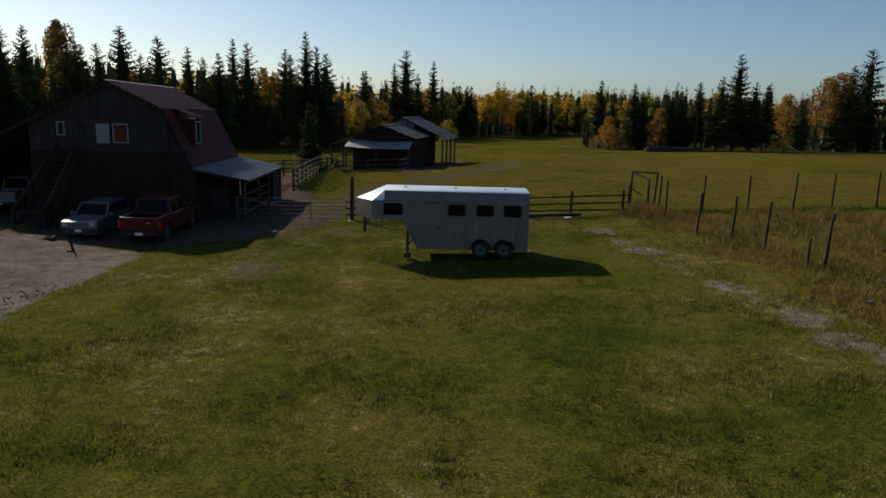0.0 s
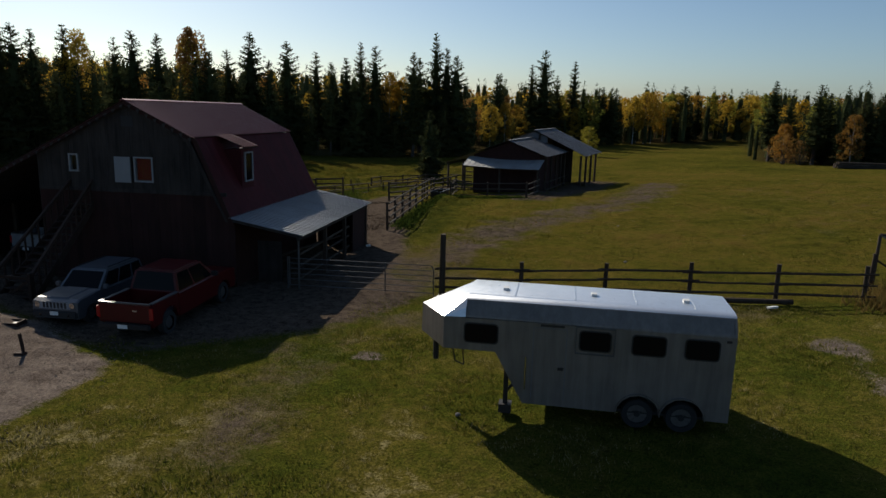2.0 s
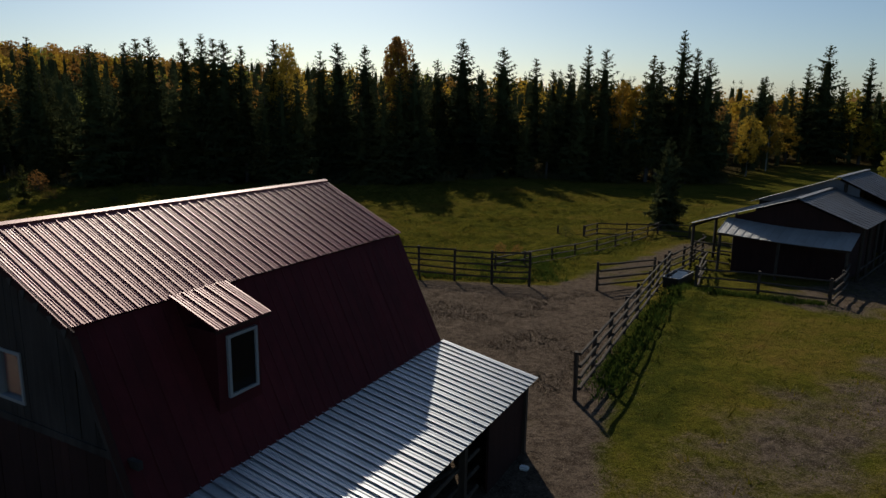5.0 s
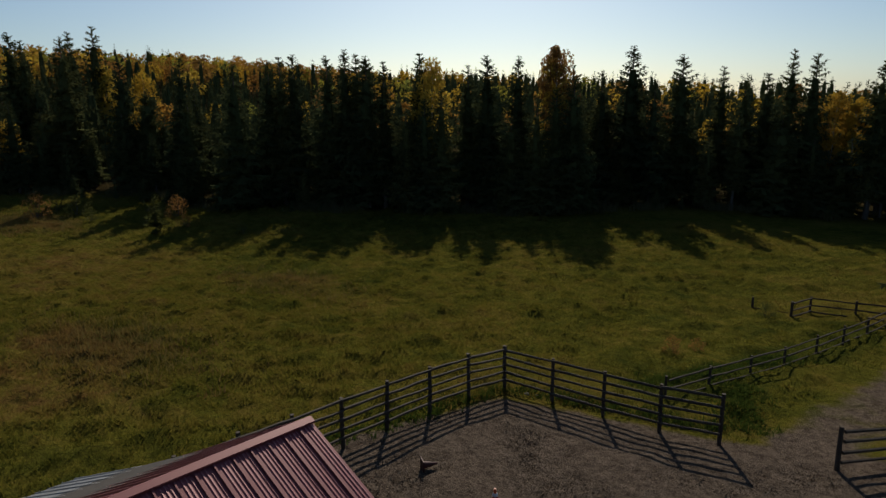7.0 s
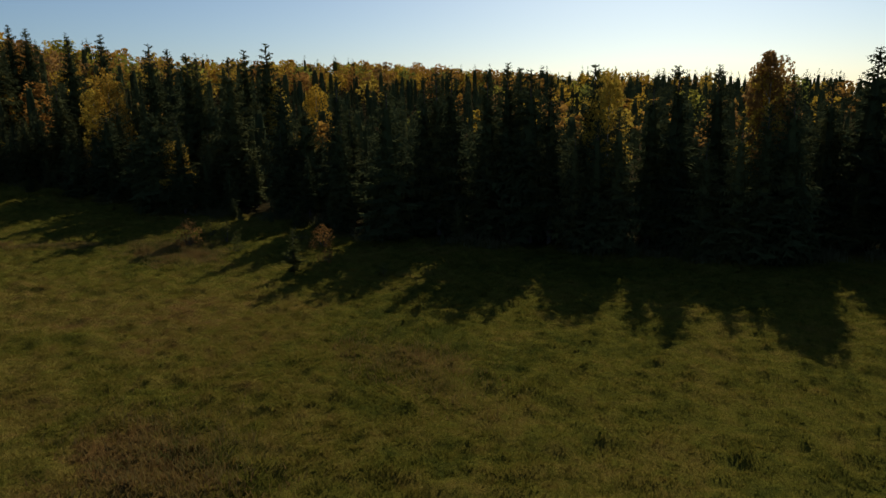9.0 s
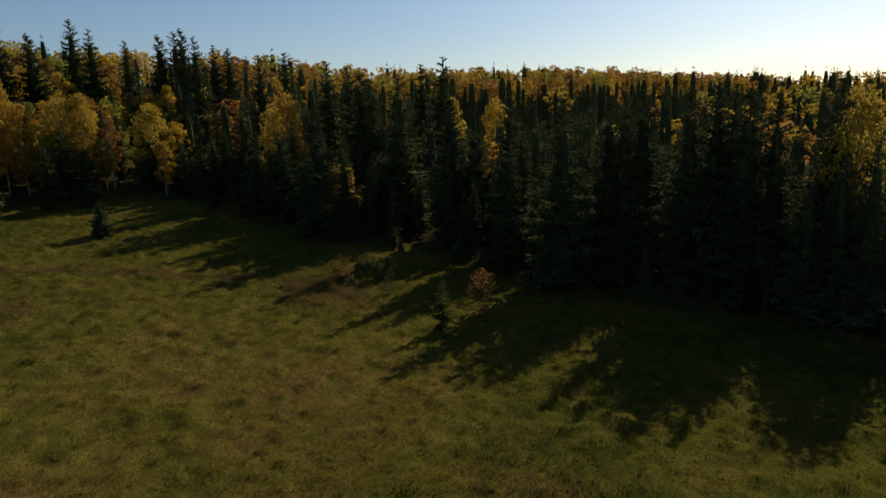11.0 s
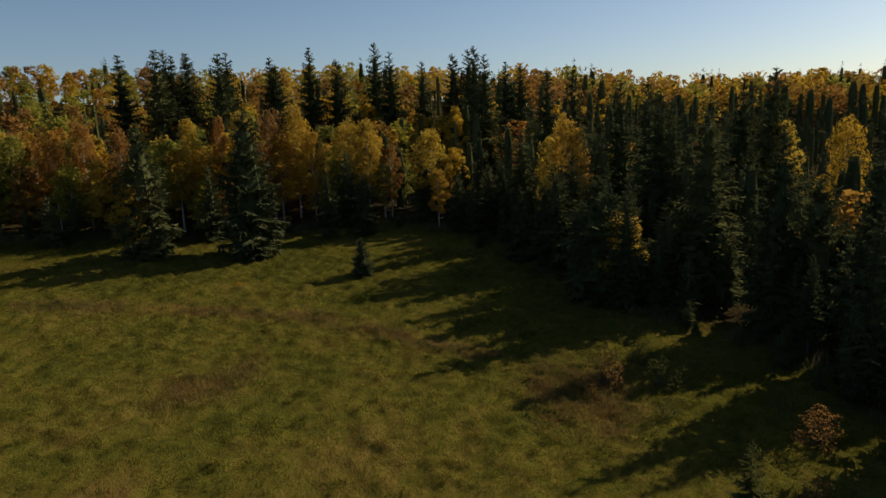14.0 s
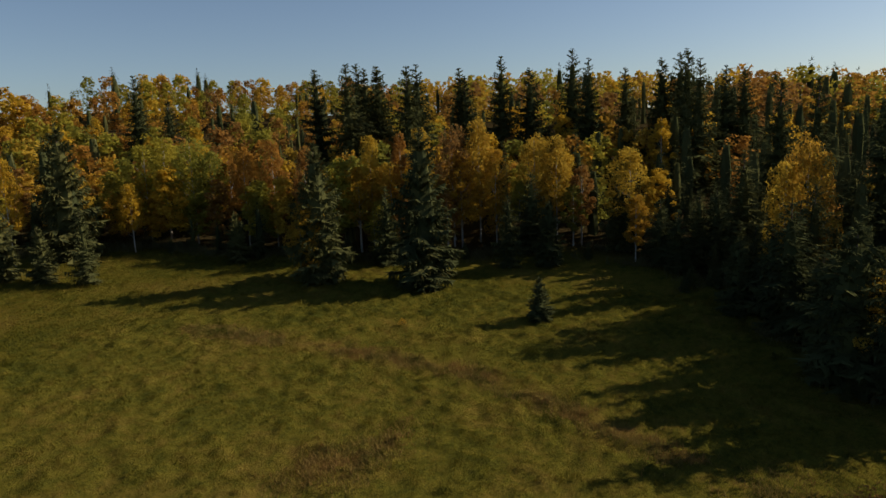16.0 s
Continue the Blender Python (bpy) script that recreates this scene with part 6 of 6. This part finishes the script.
# ---- loose things ----
def lump(bm, c, r, seed, flat=0.7):
    rnd = random.Random(seed)
    out = bmesh.ops.create_icosphere(bm, subdivisions=2, radius=1.0)
    for v in out["verts"]:
        d = v.co.normalized()
        k = 0.8 + 0.35 * noise.noise(d * 1.4 + Vector((seed * 3.1, 0, 0)))
        v.co = Vector(c) + Vector((d.x * r * k, d.y * r * k * 0.8, d.z * r * k * flat))


def build_clutter():
    rnd = random.Random(9)
    # traffic cone in the corral
    x, y = CONE
    c = tagged(root("traffic_cone", (x, y, gz(x, y)), 20), "small orange traffic cone with white band", "cone")
    orange = plain("orange_plastic", (0.6, 0.09, 0.02), 0.5)
    part("base", box(B(), -0.17, 0.17, -0.17, 0.17, 0.0, 0.04), orange, c)
    part("cone", pole(B(), (0, 0, 0.04), (0, 0, 0.5), 0.13, 0.03, 14), orange, c)
    part("band", pole(B(), (0, 0, 0.26), (0, 0, 0.36), 0.089, 0.066, 14), M_WHITE, c)
    o = tagged(root("fallen_cone", (-23.5, 54.1, gz(-23.5, 54.1) + 0.14), 60), "dark red traffic cone lying on its side", "cone")
    dull = plain("dull_red_plastic", (0.06, 0.01, 0.008), 0.7)
    part("cone", pole(B(), (0, 0, 0), (0.5, 0, 0.0), 0.14, 0.03, 14), dull, o)
    part("base", box(B(), -0.04, 0.0, -0.2, 0.2, -0.15, 0.22), dull, o)
    # water trough at the corner of the corral
    t = tagged(root("water_trough", (-10.0, 67.0, gz(-10.0, 67.0)), 80), "dark stock water trough at the fence corner", "trough")
    bm = prism(B(), [(-1.0, 0.0), (1.0, 0.0), (1.08, 0.6), (-1.08, 0.6)], "y", -0.45, 0.45)
    part("tank", bm, M_DARK, t)
    bm = B()
    for y in (-0.48, 0.42):
        box(bm, -1.1, 1.1, y, y + 0.06, 0.6, 0.65)
    for x in (-1.1, 1.04):
        box(bm, x, x + 0.06, -0.42, 0.42, 0.6, 0.65)
    part("rim", bm, M_OLDZINC, t, "dull metal rim")
    part("water", box(B(), -1.03, 1.03, -0.41, 0.41, 0.602, 0.612), M_GLASS, t, "dark still water")
    # logs on the ground below the yard fence
    for i, (p, q, r) in enumerate((((4.6, 36.2), (8.4, 36.1), 0.11), ((3.0, 36.35), (5.6, 36.2), 0.09))):
        z = gz(*p) + r
        o = tagged(root("log", (*p, z)), "weathered log lying along the yard fence", "log", "logs by the fence")
        part("trunk", pole(B(), (0, 0, 0), (q[0] - p[0], q[1] - p[1], gz(*q) + r - z), r, r * 0.85, 9, 3, 0.02, i), M_POST, o)
    # long stack of poles at the copse and a leaning board
    o = tagged(root("log_pile", (34.5, 106.0, gz(38, 107))), "long dark stack of old poles before the copse", "log pile")
    for i in range(12):
        a, k = i % 5, i // 5
        part("pole", pole(B(), (rnd.uniform(-0.3, 0.3), a * 0.32, 0.15 + k * 0.27), (8.6 + rnd.uniform(-0.6, 0.5), a * 0.32 + 0.3, 0.17 + k * 0.27), 0.15, 0.11, 7), M_POST, o)
    o = tagged(root("leaning_board", (55.5, 104.5, gz(55.5, 104.5))), "pale board leaning at the field edge", "board")
    part("plank", beam(B(), (0, 0, 1.3), (2.3, -0.6, 0.05), 0.3, 0.06), M_WHITE, o)
    # stones along the corral fence and in the grass
    spots = [(0.7, 46.6), (3.2, 42.3), (9.7, 50.4), (1.8, 57.3), (3.5, 51.6), (12.8, 70.0), (7.4, 43.0), (9.8, 49.0), (-24.6, 62.1), (-23.2, 62.7), (-22.6, 62.9), (-20.6, 63.6), (-25.0, 61.9), (-1.75, 25.6), (13.16, 18.83), (12.77, 19.43)]
    for i, (sx, sy) in enumerate(spots):
        s = rnd.uniform(0.08, 0.15)
        o = tagged(root("stone", (sx, sy, gz(sx, sy))), "pale grey field stone lying in the grass", "stone", "field stones")
        bm = B()
        lump(bm, (0, 0, s * 0.35), s, i)
        part("rock", bm, M_STONE, o)
    # pale scraps by the fence
    o = tagged(root("board_scrap", (7.6, 35.6, gz(7.6, 35.6)), 30), "small white board scrap in the grass", "board")
    part("plank", box(B(), -0.2, 0.2, -0.06, 0.06, 0.02, 0.08), M_WHITE, o)
    # low box and a leaning stake where the lot meets the barn's shade
    o = tagged(root("wooden_box", (-16.65, 29.0, gz(-16.65, 29.0)), 8), "low dark wooden box at the lot's edge", "box")
    for z in (0.02, 0.16):
        for yy in (-0.24, 0.2):
            part("board", box(B(), -0.5, 0.5, yy, yy + 0.04, z, z + 0.125), M_LUMBER, o)
        for xx in (-0.46, 0.42):
            part("board", box(B(), xx, xx + 0.04, -0.2, 0.2, z, z + 0.125), M_LUMBER, o)
    part("soil", box(B(), -0.42, 0.42, -0.2, 0.2, 0.0, 0.22), M_DARK, o)
    o = tagged(root("stake", (-14.45, 27.1, gz(-14.45, 27.1)), 15), "short brown stake leaning on its foot in the gravel", "stake")
    part("shaft", beam(B(), (0.08, 0, 0.02), (-0.04, 0.1, 0.6), 0.07, 0.07), M_LUMBER, o)
    part("foot", box(B(), -0.16, 0.13, -0.08, 0.07, -0.02, 0.09), M_LUMBER, o)
    # mineral block by the lean-to
    o = tagged(root("salt_block", (-9.4, 44.1, gz(-9.4, 44.1)), 12), "pale block at the lean-to's corner post", "block")
    bm = box(B(), -0.12, 0.12, -0.09, 0.09, 0.0, 0.1)
    bmesh.ops.bevel(bm, geom=list(bm.edges), offset=0.03, segments=2, affect="EDGES")
    part("block", bm, M_WHITE, o)


CONE = (-20.4, 54.1)
build_clutter()


# ---- low plants ----
def tufts(px, py, rng, blades, h0, h1, width, spread, lean=0.35):
    """Loose blades about many points."""
    n = len(px)
    p = np.repeat(np.stack([px, py, 0 * px], -1), blades, 0)
    m = n * blades
    p[:, :2] += rng.normal(size=(m, 2)) * spread
    p[:, 2] = lift(p[:, 0], p[:, 1]) + tussocks(p[:, 0], p[:, 1]) * 0.9
    h = np.repeat(rng.uniform(h0, h1, n), blades) * rng.uniform(0.6, 1.15, m)
    a = rng.uniform(0, 6.283, m)
    w = width * rng.uniform(0.6, 1.3, m)
    s = np.stack([np.cos(a) * w, np.sin(a) * w, np.zeros(m)], -1)
    b = rng.uniform(0, 6.283, m)
    k = h * rng.uniform(0.0, lean * 2, m)
    tip = p + np.stack([np.cos(b) * k, np.sin(b) * k, h], -1)
    p = p - np.array([0, 0, 0.03])
    return np.stack([p - s, p + s, tip], 1)


def scatter(rng, n, x0, x1, y0, y1):
    return rng.uniform(x0, x1, n), rng.uniform(y0, y1, n)


def clumped(px, py, scale, cut, seed):
    v = np.array([noise.noise((x * scale, y * scale, seed)) for x, y in zip(px, py)])
    return v > cut


def bare(px, py):
    """Where nothing grows: the lot, the corral, the lane, under the barn."""
    b = (inside(px, py, LOT) > -0.2) | (inside(px, py, CORRAL) > -0.2) | (near_line(px, py, GAPWAY) < 1.3)
    return b | ((px > -27) & (px < -9) & (py > 30) & (py < 45))


def sward(name, tris, material):
    """Blades that know how dry and how bleached their spot is."""
    me = tri_mesh(name, tris, material)
    x, y = tris[:, 0, 0], tris[:, 0, 1]
    for key, v in (("dry", dryness(x, y)), ("pale", bleach(x, y))):
        me.attributes.new(key, "FLOAT", "POINT").data.foreach_set("value", np.repeat(v, 3).astype(np.float32))
    return new(name, me)


def build_grass():
    rng = np.random.default_rng(21)
    out = []
    px, py = scatter(rng, 30000, -13, 12, 6, 36)
    k = ~bare(px, py)
    out.append(tufts(px[k], py[k], rng, 6, 0.03, 0.1, 0.013, 0.07, 0.8))
    px, py = scatter(rng, 8000, -13, 12, 6, 20)
    k = ~bare(px, py) & clumped(px, py, 0.8, 0.05, 11)
    out.append(tufts(px[k], py[k], rng, 7, 0.06, 0.13, 0.014, 0.06, 0.8))
    px, py = scatter(rng, 9000, -9, 26, 37, 85)
    k = ~bare(px, py)
    out.append(tufts(px[k], py[k], rng, 5, 0.02, 0.07, 0.02, 0.12, 0.8))
    tagged(sward("grass", np.concatenate(out), M_GRASS), "short uneven green and straw grass of the yard", "grass", kind="stuff")
    out = []
    for n, dense, count, h1, wd in ((62000, False, 5, 0.3, 0.04), (22000, True, 5, 0.34, 0.03)):
        px, py = (-44 + 15 * rng.normal(size=n), 57 + 11 * rng.normal(size=n)) if dense else scatter(rng, n, -134, -14, -34, 112)
        if not dense:
            far = (px > -36) & (py < 38)
            px, py = px[~far], py[~far]
        k = ~bare(px, py) & (inside(px, py, WOOD) < 1) & (near_line(px, py, GAPWAY) > 2.2)
        out.append(tufts(px[k], py[k], rng, count, 0.08, h1 * 0.85, wd, 0.17, 0.7))
    px, py = scatter(rng, 30000, -134, -27, -34, 112)
    k = (tussocks(px, py) > 0.26) & (inside(px, py, WOOD) < 0) & (inside(px, py, CORRAL) < -1) & ~((px > -40) & (py < 40))
    out.append(tufts(px[k], py[k], rng, 12, 0.16, 0.36, 0.035, 0.2, 0.5))
    tagged(sward("meadow_grass", np.concatenate(out), M_MEADOW), "knee-high tufted meadow grass in autumn", "grass", kind="stuff")
    out = []
    px, py = scatter(rng, 5200, 10.6, 27, 13, 36.2)
    k = (clumped(px, py, 0.3, -0.22, 4) | (px < 14.5)) & (px > 12.0 + 0.7 * np.sin(py * 0.9) + rng.normal(size=len(px)) * 0.6)
    out.append(tufts(px[k], py[k], rng, 7, 0.1, 0.42, 0.025, 0.24, 0.8))
    for cx, cy, rx, ry, n in ((-91, 62.5, 6, 2.5, 800), (-44, 52, 6, 3, 900), (-51, 67, 6, 3, 500), (-91, 33.6, 4, 1.6, 420), (-88, 31, 3, 1.4, 300), (-93, 59, 5, 2.5, 900)):
        out.append(tufts(cx + rx * 0.6 * rng.normal(size=n), cy + ry * 0.6 * rng.normal(size=n), rng, 6, 0.18, 0.45, 0.035, 0.25, 0.6))
    for (ax, ay), (bx, by) in zip(DITCH, DITCH[1:]):
        n = int(60 * math.hypot(bx - ax, by - ay))
        f = rng.random(n)
        x, y = ax + (bx - ax) * f + 0.9 * rng.normal(size=n), ay + (by - ay) * f + 0.7 * rng.normal(size=n)
        k = clumped(x, y, 0.22, -0.12, 13)
        out.append(tufts(x[k], y[k], rng, 6, 0.2, 0.5, 0.035, 0.2, 0.5))
    out.append(tufts(12.0 + 0.6 * rng.normal(size=420), 36.3 + 0.8 * rng.normal(size=420), rng, 8, 0.25, 0.75, 0.02, 0.2, 0.6))
    tagged(new("dry_grass", tri_mesh("dry_grass", np.concatenate(out), M_STRAW)), "tall rust and straw coloured dry grass", "grass", kind="stuff")
    # weeds along the corral and the lane
    out = []
    for (ax, ay), (bx, by), wd, n in (((-9.2, 49.6), (-9.6, 66.5), 0.5, 360), ((-22.0, 66.0), (-18.3, 76.0), 0.8, 380), ((-17.0, 64.6), (-18.6, 69.0), 0.8, 220), ((-28, 50), (-26.2, 61.6), 0.5, 160), ((-25.5, 62), (-17.5, 64), 0.45, 160), ((-8.5, 65.6), (-3, 65), 0.4, 250), ((13.0, 36.4), (30.0, 36.6), 0.35, 260)):
        f = rng.random(n)
        x, y = ax + (bx - ax) * f + rng.normal(size=n) * wd * 0.6, ay + (by - ay) * f + rng.normal(size=n) * wd * 0.4
        out.append(tufts(x, y, rng, 12, 0.08, 0.3, 0.03, 0.16, 0.7))
    weeds = blades("weed_leaves", lambda k, fine: k.ramp(fine, (0.0, (0.032, 0.055, 0.01)), (0.6, (0.055, 0.08, 0.014)), (1.0, (0.085, 0.1, 0.02))), 0.6)
    tagged(new("weeds", tri_mesh("weeds", np.concatenate(out), weeds)), "leafy green weeds along the corral fences", "weeds", kind="stuff")


build_grass()


def build_litter():
    """Straw and dung trodden into the corral, and small stones on the lot."""
    rng = np.random.default_rng(41)
    px, py = scatter(rng, 26000, -28, -9, 45, 68)
    k = (inside(px, py, CORRAL) > 0.3) & (rng.random(len(px)) < 0.8)
    out = [tufts(px[k], py[k], rng, 3, 0.015, 0.045, 0.022, 0.12, 1.8)]
    m = Mat("trodden_straw", 0.95, spec=0.1)
    m.color(m.ramp(m.island(), (0.0, (0.05, 0.033, 0.022)), (0.6, (0.14, 0.1, 0.065)), (1.0, (0.3, 0.23, 0.15))))
    tagged(new("corral_litter", tri_mesh("corral_litter", np.concatenate(out), m.m)), "straw and dung trodden into the corral dirt", "litter", kind="stuff")
    px, py = scatter(rng, 5000, -26, -10, 12, 32)
    k = inside(px, py, LOT) > -0.8
    out = tufts(px[k], py[k], rng, 2, 0.01, 0.04, 0.03, 0.03, 0.9)
    m = Mat("gravel_clod", 0.95, spec=0.1)
    m.color(m.ramp(m.island(), (0.0, (0.09, 0.073, 0.06)), (1.0, (0.24, 0.2, 0.165))))
    tagged(new("lot_stones", tri_mesh("lot_stones", out, m.m)), "loose stones and clods on the gravel lot", "gravel", kind="stuff")
    brush = foliage("brush_twigs", (0.0, (0.09, 0.07, 0.05)), (0.5, (0.14, 0.11, 0.07)), (1.0, (0.1, 0.11, 0.04)), through=0.3)
    px, py = scatter(rng, 150000, -150, -8, -45, 135)
    d = inside(px, py, WOOD)
    k = (d > -2.0) & (d < 5) & (rng.random(len(px)) < np.exp(-np.abs(d - 0.5) * 0.45)) & clumped(px, py, 0.16, -0.05, 2)
    tagged(new("undergrowth", tri_mesh("undergrowth", tufts(px[k], py[k], rng, 9, 0.3, 1.3, 0.03, 0.4, 0.4), brush)), "bare brush and seedlings along the wood edge", "undergrowth", kind="stuff")


build_litter()


def build_shrubs():
    rng = np.random.default_rng(33)
    meshes = []
    for i in range(3):
        tri, cs = leaf_tris(rng, 2.0, 1.0, 12, 60, 0.06, 0.2)
        bm = B()
        for c in cs:
            pole(bm, (0, 0, -0.1), tuple(c), 0.025, 0.008, 5, 2, 0.03, c[0])
        meshes.append((tri, as_mesh(bm, "stems", M_BARK)))
    made = {}
    for x, y, s, m, text in ((-94.4, 62.6, 1.5, M_SHRUB, "rusty orange shrub at the meadow edge"), (-92.6, 61.0, 0.7, M_SHRUB, "low rusty shrub in tall grass"), (-94.6, 66.8, 1.3, M_GREENSHRUB, "slender half-bare green sapling"),
                             (-86.5, 75.3, 1.35, M_SHRUB, "bare purplish shrub before the spruces"), (-89, 66.5, 0.9, M_GREENSHRUB, "thin green shrub in tall grass"), (-84, 70.5, 0.7, M_GREENSHRUB, "thin green shrub in tall grass"), (-80, 73, 0.8, M_SHRUB, "rusty shrub at the meadow edge"),
                             (-73, 76, 0.7, M_GREENSHRUB, "thin green shrub in tall grass"), (-99, 66, 1.0, M_GREENSHRUB, "thin green shrub in tall grass"), (-136, 47.5, 0.8, M_GREENSHRUB, "low green shrub by the spruces"), (-115, 22, 0.5, M_GOLD, "tiny golden sapling in the grass"),
                             (-22.5, 84, 0.6, M_GREENSHRUB, "low dark bush beside the lane fence"), (31.5, 118.5, 2.0, M_ORANGE, "large orange bush at the copse edge"), (33.5, 117.5, 1.7, M_ORANGE, "large orange bush at the copse edge"), (58, 109.5, 1.3, M_GOLD, "golden bush at the copse edge"), (-23.4, 72.5, 0.5, M_SHRUB, "low brown bush in the meadow"), (-22.6, 73.8, 0.4, M_SHRUB, "low brown bush in the meadow")):
        i = len(made) % 3
        made.setdefault((i, m.name), tri_mesh("leaves", meshes[i][0], m))
        t = tagged(root("shrub", (x, y, gz(x, y)), rng.uniform(0, 360)), text, "shrub", "meadow shrubs")
        t.scale = (s, s, s)
        shared("stems", meshes[i][1], t)
        shared("leaves", made[(i, m.name)], t)


build_shrubs()
